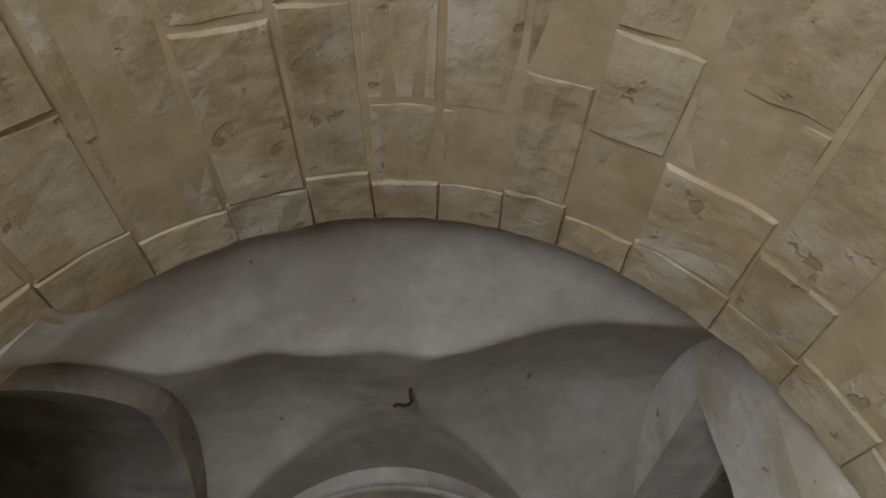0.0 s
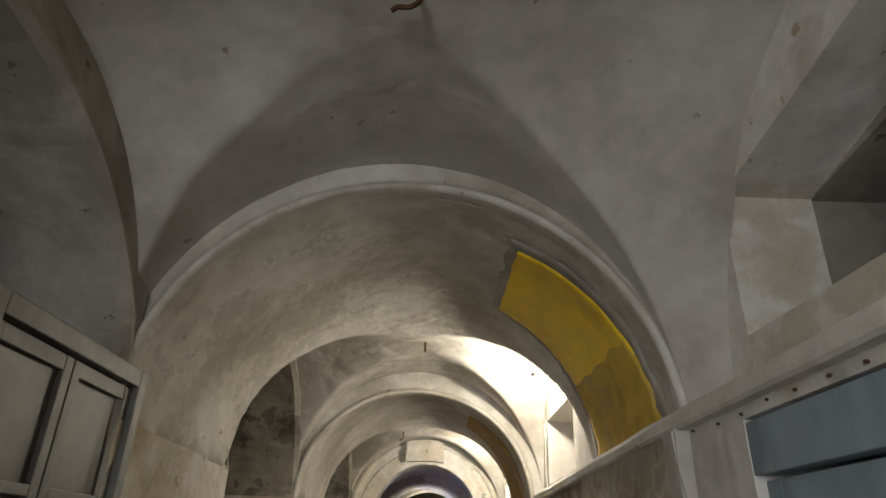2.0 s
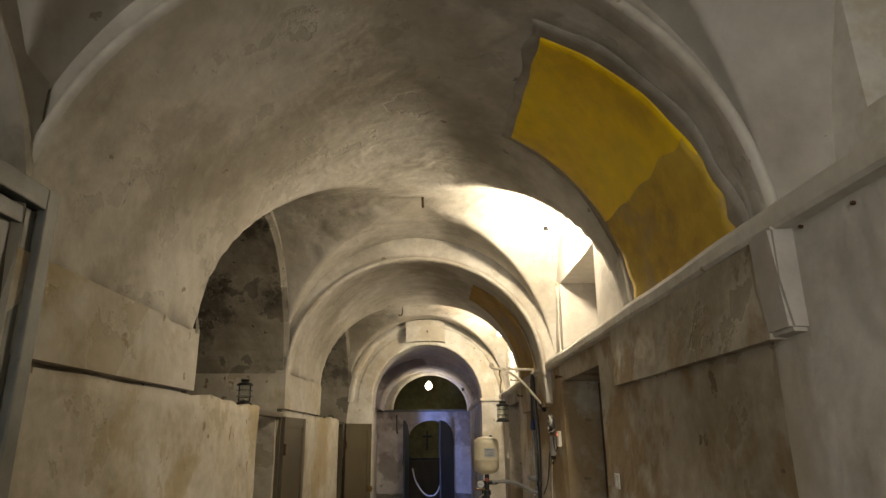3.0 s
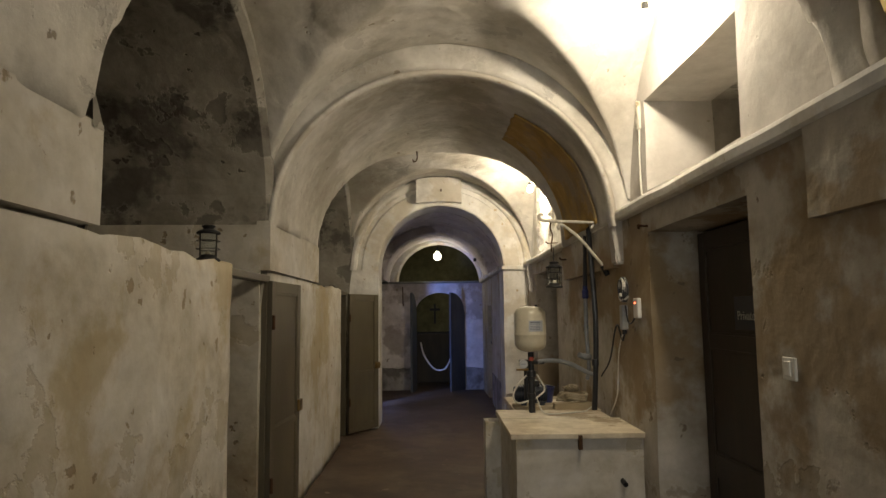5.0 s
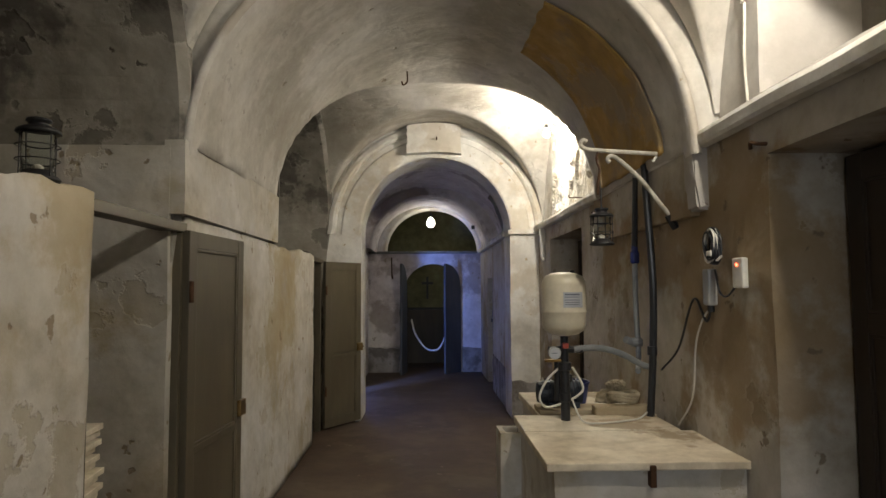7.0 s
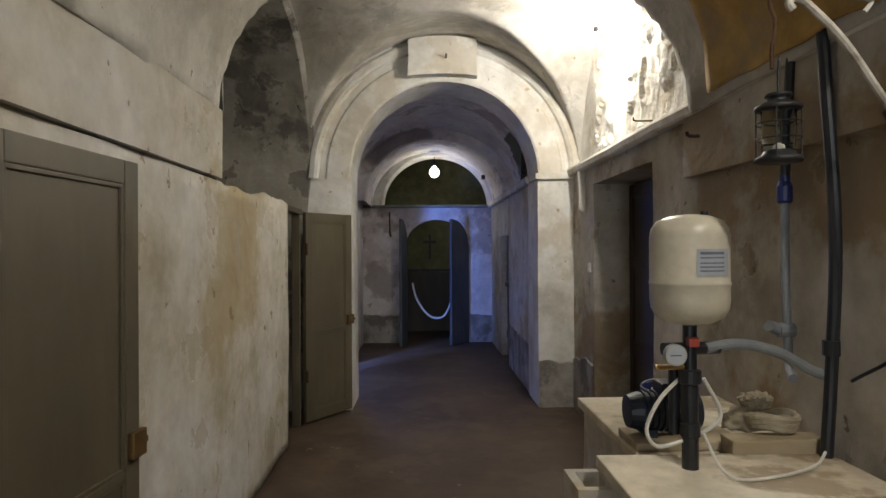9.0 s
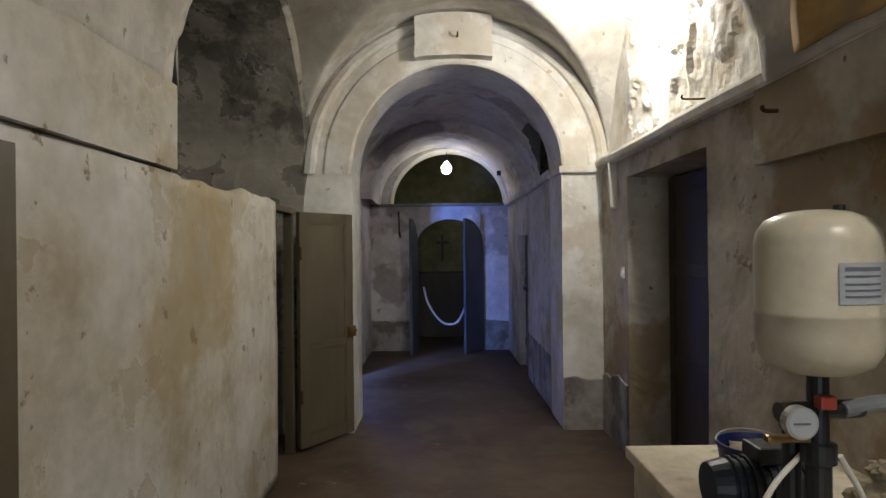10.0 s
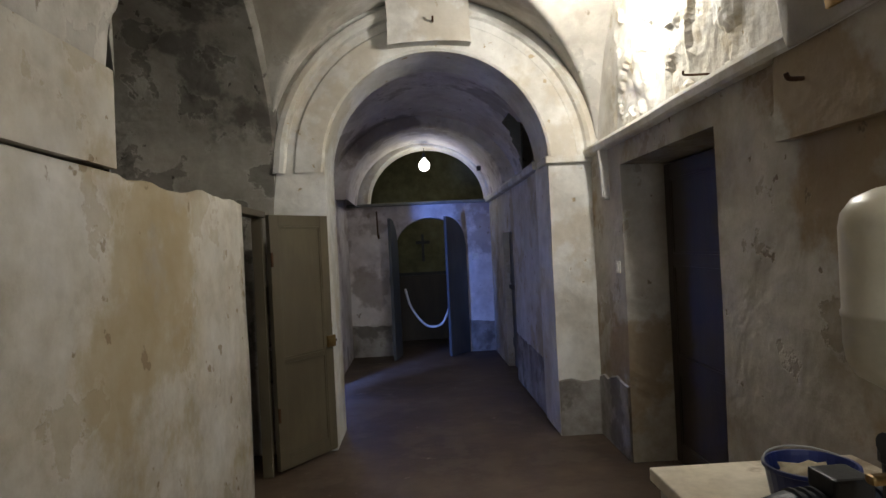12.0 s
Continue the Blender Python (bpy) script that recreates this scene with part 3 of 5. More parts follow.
def end_arch():
    y0, y1 = 12.95, 13.50
    zs = 2.215
    s = [(y0 - 0.015, AR + 1.6, AR + 1.6, 2.0), (y0 - 0.015, AR + 0.40, AR + 0.40, 2.0), (y0 - 0.05, AR + 0.385, AR + 0.385, 2.0), (y0 - 0.06, AR + 0.34, AR + 0.34, 2.0), (y0 - 0.045, AR + 0.31, AR + 0.31, 2.0),
         (y0 - 0.015, AR + 0.295, AR + 0.295, 2.0), (y0 - 0.012, AR + 0.235, AR + 0.235, 2.0), (y0 - 0.03, AR + 0.22, AR + 0.22, 2.0), (y0 - 0.03, AR + 0.02, AR + 0.02, 2.0), (y0 - 0.018, AR, AR, 2.0)]
    s += [(y0 + (y1 - y0) * k / 5, AR, AR, 2.0) for k in range(1, 6)] + [(y1, AR + 1.5, AR + 1.5, 2.0)]
    ob = part("arch_3", loft(s, 60, 0.004, AC, zs), WHITE)
    return structure(ob, "whitewashed round arch with two raised mouldings", "arch")


end_arch()
kb = boxes((-0.325, 0.315, 12.81, 12.97, 3.125, 3.46))
bmesh.ops.subdivide_edges(kb, edges=list(kb.edges), cuts=6, use_grid_fill=True)
for v in kb.verts:
    v.co.z += 0.035 * (1 - (v.co.x / 0.32) ** 2) * (1 if v.co.z > 3.3 else 0.6)
    v.co.y -= 0.04 * (v.co.z - 3.12)
structure(part("keystone", uneven(kb, 0.008, 5.0), WHITE), "projecting yellowed plaster keystone block on the arch", "keystone")
structure(part("wall_arch_left", wall_grid((AC - AR, -2.6), (12.93, 13.50), (0, 2.22), 0.15, 0.006, 40), WHITE), "whitewashed arch jamb beside the cells", "wall")
structure(part("wall_arch_right", join(wall_grid((AC + AR, 1.26), (12.95, 13.50), (0, 2.20), 0.13, 0.005, 41), wall_grid((1.26, 2.4), (12.96, 13.50), (0, 2.20), 0.3, 0.0, 41)), WHITE), "whitewashed arch jamb with scuffed edges", "wall")
structure(part("impost_right", boxes((AC + AR - 0.025, 1.28, 12.915, 13.3, 2.175, 2.235), bevel=0.012), WHITE), "thin white impost slab under the arch", "impost")

# ---- passage beyond the end arch ----
PR, PL, END = 0.93, -1.16, 17.24
structure(part("wall_passage_right", pierced(PR, PR + 0.5, 13.48, END + 0.02, 0, 2.22, [(15.15, 15.95, 0, 1.70)], 0.16, 50, 0.006), WALL), "pale stained plaster wall of the passage", "wall")
# the doorway in the left wall is unseen, added to pass the blue beam
structure(part("wall_passage_left", pierced(PL - 0.3, PL, 13.48, END + 0.02, 0, 4.0, [(14.45, 15.30, 0, 2.0)], 0.2, 51, 0.006), LILAC), "pale pinkish plaster wall of the passage", "wall")
cornice("cornice_passage", 0.87, 13.45, END, 2.185, 0.14)
bm = loft([(13.48 + 0.11 * k, 1.17, 1.0 + 0.06 * math.sin(math.pi * k / 22), 2.0) for k in range(23)], 48, 0.006, -0.03, 2.22)
# a dark opening high in the right-hand flank
gone = [f for f in bm.faces if f.calc_center_median().x > 0.70 and abs(f.calc_center_median().y - 14.75) < 0.62 * math.sqrt(max(0.0, 1 - ((f.calc_center_median().z - 2.22) / 0.72) ** 2)) ]
bmesh.ops.delete(bm, geom=gone, context="FACES")
structure(part("window_passage", boxes((1.9, 2.0, 13.9, 15.6, 2.1, 3.4), (1.16, 2.0, 13.9, 14.0, 2.1, 3.4), (1.16, 2.0, 15.5, 15.6, 2.1, 3.4), (1.16, 2.0, 13.9, 15.6, 2.05, 2.1), (1.16, 2.0, 13.9, 15.6, 3.4, 3.5)), CELL_SHADE), "dark recess high in the passage flank", "window")
ob = part("vault_passage", bm, LILAC, smooth=True)
structure(ob, "shadowy mauve-grey plaster vault of the passage", "vault")
bm = loft([(15.9, 1.9, 1.7, 2.0), (15.9, 0.99, 0.86, 2.0), (15.95, 0.97, 0.84, 2.0), (16.6, 0.97, 0.84, 2.0), (END + 0.02, 0.97, 0.84, 2.0)], 48, 0.005, -0.03, 2.24)
structure(part("arch_4", bm, LILAC, smooth=False), "mauve-grey plaster arch before the end wall", "arch")


def end_wall():
    """The last wall: a round-headed doorway below, an open lunette above."""
    bms = []
    x0, x1, hw, zc = PL - 0.1, PR + 0.1, 0.52, 1.56
    cx = 0.04
    def strip(xa, xb, za, zb):
        bms.append(wall_grid((xa, xb), (END, END + 0.28), (za, zb), 0.16, 0.004, 60))
    strip(x0, cx - hw, 0, 2.20)
    strip(cx + hw, x1, 0, 2.20)
    bm = bmesh.new()
    n = 24
    for y in (END, END + 0.28):
        low = [bm.verts.new((cx + hw * math.cos(math.pi * k / n), y, zc + 0.44 * math.sin(math.pi * k / n))) for k in range(n + 1)]
        top = [bm.verts.new((cx + hw * math.cos(math.pi * k / n), y, 2.20)) for k in range(n + 1)]
        for k in range(n):
            bm.faces.new((low[k], low[k + 1], top[k + 1], top[k]))
        if y == END:
            first = low
        else:
            for k in range(n):
                bm.faces.new((first[k], first[k + 1], low[k + 1], low[k]))
    bms.append(bm)
    ob = part("wall_end", join(*bms), LILAC)
    structure(ob, "pale lime-washed end wall with brown stains", "wall")
    ring = loft([(END + 0.28, 2.2, 2.2, 2.0), (END, 2.2, 2.2, 2.0), (END, 0.97, 0.92, 2.0), (END - 0.03, 0.96, 0.91, 2.0), (END - 0.035, 0.88, 0.83, 2.0), (END, 0.855, 0.80, 2.0), (END + 0.28, 0.855, 0.80, 2.0), (END + 0.28, 2.2, 2.2, 2.0)], 48, 0.003, 0.03, 2.225)
    structure(part("lunette_surround", ring, WHITE), "whitewashed rim round the open lunette", "trim")
    structure(part("lunette_sill", boxes((PL, PR, END - 0.05, END + 0.29, 2.19, 2.235), bevel=0.008), GREYWOOD), "thin grey ledge between doorway and lunette", "sill")


end_wall()
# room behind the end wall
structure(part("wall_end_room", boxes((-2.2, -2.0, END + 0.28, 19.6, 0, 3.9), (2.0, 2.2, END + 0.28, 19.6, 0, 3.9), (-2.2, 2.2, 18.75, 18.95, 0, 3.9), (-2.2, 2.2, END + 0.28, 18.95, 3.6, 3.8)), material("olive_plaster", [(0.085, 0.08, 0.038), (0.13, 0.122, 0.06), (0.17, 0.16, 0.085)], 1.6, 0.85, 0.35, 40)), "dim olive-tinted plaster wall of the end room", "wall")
# black sheet added for the shade on the lower part of this wall
structure(part("dado_end_room", boxes((-2.0, 2.0, 18.735, 18.75, 0, 1.15)), BLACK), "black sheet added as shade low in the end room", "dado")
# unseen side room, added to shape the blue lamp's beam
structure(part("wall_side_room", boxes((-2.8, PL - 0.3, 13.1, 13.2, 0, 2.6), (-2.8, PL - 0.3, 15.6, 15.7, 0, 2.6), (-2.9, -2.8, 13.1, 15.7, 0, 2.6), (-2.9, PL - 0.3, 13.1, 15.7, 2.6, 2.7)), LILAC), "plain wall of an unseen side room added round the blue lamp", "wall")
structure(part("wall_outer_right", boxes((RIGHT + 0.75, RIGHT + 0.85, 2.0, 13.5, 0, 2.4), (3.1, 3.2, 2.0, 13.5, 2.2, 4.4)), MORTAR), "plain outer wall", "wall")
structure(part("wall_outer_left", boxes((-2.95, -2.85, 2.0, 13.1, 0, 4.4), (-2.95, -1.95, 1.90, 1.97, 0, 4.4), (1.95, 3.2, 1.90, 1.97, 0, 4.4)), MORTAR), "plain outer wall", "wall")

# ---- entrance: stone barrel ----
SR, SZ, SX = 1.79, 2.24, 0.10


def voussoir(a0, a1, y0, y1, r, thick, soft=0.010):
    """One curved stone of the barrel, with worn edges."""
    n = 4
    bm = bmesh.new()

    def at(t, y, rad):
        return (SX + rad * math.cos(t), y, SZ + rad * math.sin(t))
    da = soft / r
    rings = []
    for y, rad, sh in ((y0, r + thick, 0), (y0, r + soft, 0), (y0 + soft, r, 1), (y1 - soft, r, 1), (y1, r + soft, 0), (y1, r + thick, 0)):
        b0, b1 = a0 + da * sh, a1 - da * sh
        rings.append([bm.verts.new(wobble(wobble(at(b0 + (b1 - b0) * k / n, y, rad), 0.012, 5.0, a0 * 3 + y0), 0.010, 14.0)) for k in range(n + 1)])
    for p, q in zip(rings, rings[1:]):
        for k in range(n):
            bm.faces.new((p[k], p[k + 1], q[k + 1], q[k]))
    for side in (0, n):
        bm.faces.new([g[side] for g in rings])
    return bm


back = loft([(-2.4, SR + 0.004, SR + 0.004, 2.0), (-1.0, SR + 0.004, SR + 0.004, 2.0), (2.04, SR + 0.004, SR + 0.004, 2.0), (2.04, SR + 0.9, SR + 0.9, 2.0), (-2.4, SR + 0.9, SR + 0.9, 2.0), (-2.4, SR + 0.004, SR + 0.004, 2.0)], 48, 0.004, SX, SZ)
entrance = structure(part("vault_entrance", back, MORTAR), "barrel vault of worn honey-coloured limestone blocks", "vault")
rnd = random.Random(11)
course = 0.01
while course < math.pi - 0.03:
    d = rnd.uniform(0.15, 0.25)
    if course + d > math.pi - 0.12:
        d = math.pi - 0.01 - course
    # a lower ring of stones next to the plaster, then longer ones towards the mouth
    y1 = 2.05
    y0 = 1.76 + rnd.uniform(-0.07, 0.09)
    part("stone", voussoir(course + 0.0006, course + d - 0.0006, y0, y1, SR - 0.012 + rnd.uniform(-0.004, 0.004), 0.16, 0.006), STONE, entrance)
    while y0 > -1.5:
        y1 = y0 - 0.003
        y0 = y1 - rnd.uniform(0.34, 0.85)
        part("stone", voussoir(course + 0.0035, course + d - 0.0035, y0 + 0.014, y1, SR + rnd.uniform(-0.014, 0.008), 0.16, 0.012), STONE, entrance)
    course += d
structure(part("wall_entrance", boxes((-2.6, SX - SR, -2.4, 2.04, 0, SZ), (SX + SR, 2.6, -2.4, 2.04, 0, SZ)), STONE), "coarse limestone side wall of the entrance", "wall")

# ochre fields left on the arch soffits


def soffit_patch(name, key, t0, t1, near, far, mat, label, proud=0.017, ragged=0.0):
    """A field of old paint lying on the soffit: angles t in degrees from the right springing; near and far edges as fractions of the arch's depth, below and above."""
    y0, y1, a0, b0, a1, b1, n1, cx = ARCHES[key]
    bm = bmesh.new()
    rows = []
    for i in range(25):
        row = []
        for k in range(41):
            g = k / 40
            f0, f1 = near[0] + (near[1] - near[0]) * g, far[0] + (far[1] - far[0]) * g
            f0 += ragged * noise.noise(Vector((g * 6, 0.2, 9)))
            f1 += ragged * noise.noise(Vector((g * 6, 3.2, 9)))
            f = f0 + (f1 - f0) * i / 24
            y, a, b, n = arch_size(y0, y1, a0, b0, a1, b1, n1, cx, f)
            t = radians(t0 + (t1 - t0) * g + 60 * ragged * noise.noise(Vector((i * 0.3, 0.2, 9))))
            c, sn = math.cos(t), math.sin(t)
            q = Vector((cx + a * c, y, ZS + b * sn + 0.009 * noise.noise(Vector(((cx + a * c) * 2, y * 2, 0.5)))))
            row.append(bm.verts.new(q + Vector((-c, 0, -sn)) * proud))
        rows.append(row)
    for p, q in zip(rows, rows[1:]):
        for k in range(40):
            bm.faces.new((p[k], p[k + 1], q[k + 1], q[k]))
    ob = part(name, bm, mat, smooth=True)
    m = ob.modifiers.new("thickness", "SOLIDIFY")
    m.thickness, m.offset = 0.012, 0
    return structure(ob, label, "paint field")


# dark border: shadow put into colour as a larger patch under the field
soffit_patch("soot_stain_1", "arch_1", 3, 63.5, (0.07, 0.17), (0.87, 0.86), FIELD_SHADOW, "dark border painted as shadow round the yellow field", 0.008, 0.02)
soffit_patch("paint_field_1", "arch_1", 20, 61, (0.145, 0.225), (0.81, 0.83), OCHRE, "bright golden-yellow painted field on the arch soffit", ragged=0.006)
soffit_patch("paint_field_3", "arch_1", 3, 26, (0.115, 0.16), (0.80, 0.812), OCHRE_BROWN, "duller brownish foot of the yellow painted field", 0.0195, 0.02)
soffit_patch("paint_field_2", "arch_2", 2, 60, (0.17, 0.27), (0.82, 0.755), OCHRE_DULL, "faded ochre painted field on the arch soffit", ragged=0.012)

# ---- small materials ----
CREAM = material("cream_enamel", [(0.52, 0.475, 0.365), (0.58, 0.535, 0.42)], 2.0, 0.35, 0.04, 80, (0.50, 0.43, 0.30), 0.3, 4.0)
GREYPVC = material("grey_plastic_pipe", [(0.16, 0.17, 0.18), (0.22, 0.23, 0.24)], 4.0, 0.45, 0.06, 60)
DARKPVC = material("black_plastic_pipe", [(0.010, 0.011, 0.013), (0.020, 0.021, 0.024)], 4.0, 0.35, 0.06, 60)
WIREWHITE = material("white_cable_sheath", [(0.55, 0.53, 0.47), (0.66, 0.63, 0.56)], 8.0, 0.45, 0.0)
PLASTIC = material("white_switch_plastic", [(0.62, 0.60, 0.54), (0.70, 0.68, 0.62)], 6.0, 0.4, 0.0)
GREYBOX = material("grey_plastic_box", [(0.30, 0.30, 0.29), (0.38, 0.38, 0.36)], 6.0, 0.45, 0.03)
PALEIRON = material("whitewashed_iron", [(0.30, 0.26, 0.20), (0.48, 0.44, 0.37), (0.56, 0.53, 0.47)], 14.0, 0.7, 0.5, 80)
SLAB = material("white_cement_slab", [(0.54, 0.46, 0.34), (0.67, 0.60, 0.47), (0.74, 0.68, 0.56)], 2.0, 0.75, 0.15, 50, (0.22, 0.15, 0.08), 0.7, 2.2)
TIMBER = material("raw_timber", [(0.34, 0.27, 0.17), (0.46, 0.38, 0.26)], 4.0, 0.8, 0.3, 60, stretch=(0.3, 1, 1))
BLUEPLASTIC = material("blue_plastic", [(0.010, 0.018, 0.10), (0.016, 0.028, 0.14)], 3.0, 0.4, 0.05)
NAVYMETAL = material("dark_pump_paint", [(0.012, 0.018, 0.030), (0.022, 0.030, 0.045)], 5.0, 0.45, 0.2)
BRASS = material("dull_brass", [(0.20, 0.12, 0.04), (0.30, 0.20, 0.08)], 8.0, 0.4, 0.1, metal=0.8)
REDKNOB = material("red_plastic", [(0.24, 0.035, 0.02), (0.32, 0.05, 0.03)], 6.0, 0.4, 0.0)
RAG = material("pale_cloth", [(0.28, 0.23, 0.15), (0.42, 0.36, 0.26)], 12.0, 0.9, 0.5, 90)
RUST = material("rusty_iron", [(0.05, 0.025, 0.012), (0.10, 0.05, 0.025)], 12.0, 0.8, 0.4, 80, metal=0.2)
INK = material("dark_print", [(0.10, 0.11, 0.14), (0.14, 0.15, 0.18)], 8.0, 0.6, 0.0)
LABELM = material("label_film", [(0.33, 0.35, 0.38), (0.42, 0.44, 0.47)], 6.0, 0.4, 0.0)
SIGN = material("navy_sign", [(0.012, 0.016, 0.03), (0.02, 0.024, 0.04)], 5.0, 0.4, 0.0)
SIGNTEXT = material("sign_lettering", [(0.40, 0.42, 0.42), (0.50, 0.52, 0.52)], 5.0, 0.5, 0.0)
ROPE = material("white_rope", [(0.50, 0.48, 0.42), (0.62, 0.60, 0.55)], 40.0, 0.9, 0.4, 90)
CLEAR = glass("clear_glass")
FROST = material("dusty_glass", [(0.05, 0.05, 0.043), (0.085, 0.085, 0.072), (0.12, 0.115, 0.10)], 2.5, 0.5, 0.08, 50)
GLOWBULB = glow("lit_bulb", (1.0, 0.94, 0.80), 9.0)
GLOWLENS = glow("lit_lens", (1.0, 0.93, 0.80), 40.0)
REDLED = glow("red_pilot_light", (1.0, 0.10, 0.03), 6.0)

# ---- doors ----


def panelled_leaf(name, width, height, mat, parent=None, panels=((0.03, 0.40), (0.43, 0.97)), depth=0.038):
    """A framed leaf in its own axes: hinge edge at x = 0, its face to -y, standing on z = 0."""
    st = 0.085
    root = parent
    for nm, b in (("stile", (0, st, 0, depth, 0, height)), ("stile", (width - st, width, 0, depth, 0, height))):
        part(nm, boxes(b, bevel=0.004), mat, root)
    zs = [0.0]
    for a, b in panels:
        zs += [a * height, b * height]
    zs.append(height)
    for k in range(0, len(zs), 2):
        part("rail", boxes((st, width - st, 0.001, depth - 0.001, zs[k], zs[k + 1]), bevel=0.004), mat, root)
    for a, b in panels:
        z0, z1 = a * height, b * height
        part("panel", boxes((st, width - st, 0.012, depth - 0.012, z0, z1)), mat, root)
        part("moulding", boxes((st, st + 0.014, 0.004, depth - 0.004, z0, z1), (width - st - 0.014, width - st, 0.004, depth - 0.004, z0, z1), (st, width - st, 0.004, depth - 0.004, z0, z0 + 0.014), (st, width - st, 0.004, depth - 0.004, z1 - 0.014, z1), bevel=0.003), mat, root)


def cell_door(hinge, free, height, lift, label):
    """An open cell door: hinge edge and free edge given in plan."""
    h, f = Vector((*hinge, lift)), Vector((*free, lift))
    d = f - h
    door = empty("cell_door", Matrix.Translation(h) @ Matrix.Rotation(math.atan2(d.y, d.x), 4, "Z"))
    w = d.length
    panelled_leaf("leaf", w, height, OLIVE, door, ((0.05, 0.415), (0.43, 0.955)))
    lock = part("lock", boxes((w - 0.075, w + 0.012, -0.022, 0.0, 0.80, 0.89), bevel=0.006), BRASS, door, "worn brass lock case")
    part("bolt", boxes((w + 0.010, w + 0.028, -0.016, -0.006, 0.835, 0.855)), RUST, lock)
    for z in (0.35, 1.45):
        part("hinge", tube([(0.0, -0.012, z), (0.0, -0.012, z + 0.10)], 0.011, 8), RUST, door)
    return tagged(door, label, "door", "cell doors")


cell_door((-1.215, 8.42), (-1.165, 9.13), 1.79, 0.02, "olive-brown painted wooden cell door folded open against the wall")
cell_door((-1.205, 12.44), (-0.865, 12.93), 1.82, 0.02, "olive-brown painted wooden cell door standing half open")


def cell_frame(name, y0, y1, top):
    f = structure(empty(name, pose(-1.27, (y0 + y1) / 2, 0)), "dark grey wooden door frame in the low wall", "door frame")
    for nm, b in (("post", (-0.05, 0.02, (y1 - y0) / 2 - 0.045, (y1 - y0) / 2, 0, top)), ("post", (-0.05, 0.02, -(y1 - y0) / 2, -(y1 - y0) / 2 + 0.025, 0, top)), ("lintel", (-0.06, 0.028, -(y1 - y0) / 2 - 0.02, (y1 - y0) / 2 + 0.06, top, top + 0.045))):
        part(nm, boxes(b, bevel=0.004), OLIVE, f)
    return f


cell_frame("door_frame_1", 7.59, 8.44, 1.80)
cell_frame("door_frame_2", 11.86, 12.44, 1.82)

# dark doors deep in the right-hand doorways


def deep_door(name, y0, y1, label):
    d = structure(empty(name, pose(1.545, y1 - 0.02, 0.01, 0, 0, -90)), label, "door")
    panelled_leaf("leaf", y1 - y0 - 0.04, 2.03, DARKWOOD, d, ((0.06, 0.30), (0.36, 0.66), (0.70, 0.95)))
    part("door_handle", tube([(y1 - y0 - 0.10, -0.01, 1.0), (y1 - y0 - 0.10, -0.05, 1.0), (y1 - y0 - 0.20, -0.055, 1.0)], 0.009, 8), BLACK, d)
    return d


deep_door("door_1", 6.63, 7.87, "dark brown panelled door deep in its doorway")
deep_door("door_2", 10.87, 12.24, "dark brown panelled door deep in its doorway")
sign = tagged(empty("door_sign", pose(1.540, 7.265, 1.555, 90, 0, -90)), "dark navy plastic door sign with pale lettering", "sign")
part("plate", boxes((-0.13, 0.13, -0.088, 0.088, 0, 0.006), bevel=0.002), SIGN, sign)


def lettering(text, size, mat, parent, m):
    """Words in the built-in font, as a mesh."""
    cu = bpy.data.curves.new("lettering", "FONT")
    cu.body, cu.size, cu.extrude, cu.align_x, cu.align_y = text, size, 0.001, "CENTER", "CENTER"
    tmp = bpy.data.objects.new("tmp", cu)
    scene.collection.objects.link(tmp)
    me = bpy.data.meshes.new_from_object(tmp.evaluated_get(bpy.context.evaluated_depsgraph_get()))
    bpy.data.objects.remove(tmp)
    me.materials.clear()
    me.materials.append(mat)
    ob = new("lettering", me)
    ob.parent = parent
    ob.matrix_local = m
    return ob


lettering("Private", 0.068, SIGNTEXT, sign, pose(0.0, -0.015, 0.009))

# blue-grey plank door in the first bay
bd = structure(empty("door_3", pose(1.305, 3.735, 0.0, 0, 0, -88)), "blue-grey painted wooden door with a heavy top rail", "door")
panelled_leaf("leaf", 0.98, 1.96, BLUEGREY, bd, ((0.05, 0.40), (0.46, 0.95)))
part("head_board", boxes((-0.005, 0.985, -0.035, 0.035, 1.975, 2.15), bevel=0.006), BLUEGREY, bd)
part("lock", boxes((0.05, 0.12, -0.03, 0.0, 1.69, 1.80), bevel=0.006), GREYBOX, bd, "dull steel lock plate")
part("ring_handle", tube([(0.085 + 0.025 * math.cos(a), -0.04, 1.73 + 0.035 * math.sin(a)) for a in [math.tau * k / 14 for k in range(15)]], 0.006, 6), RUST, bd)

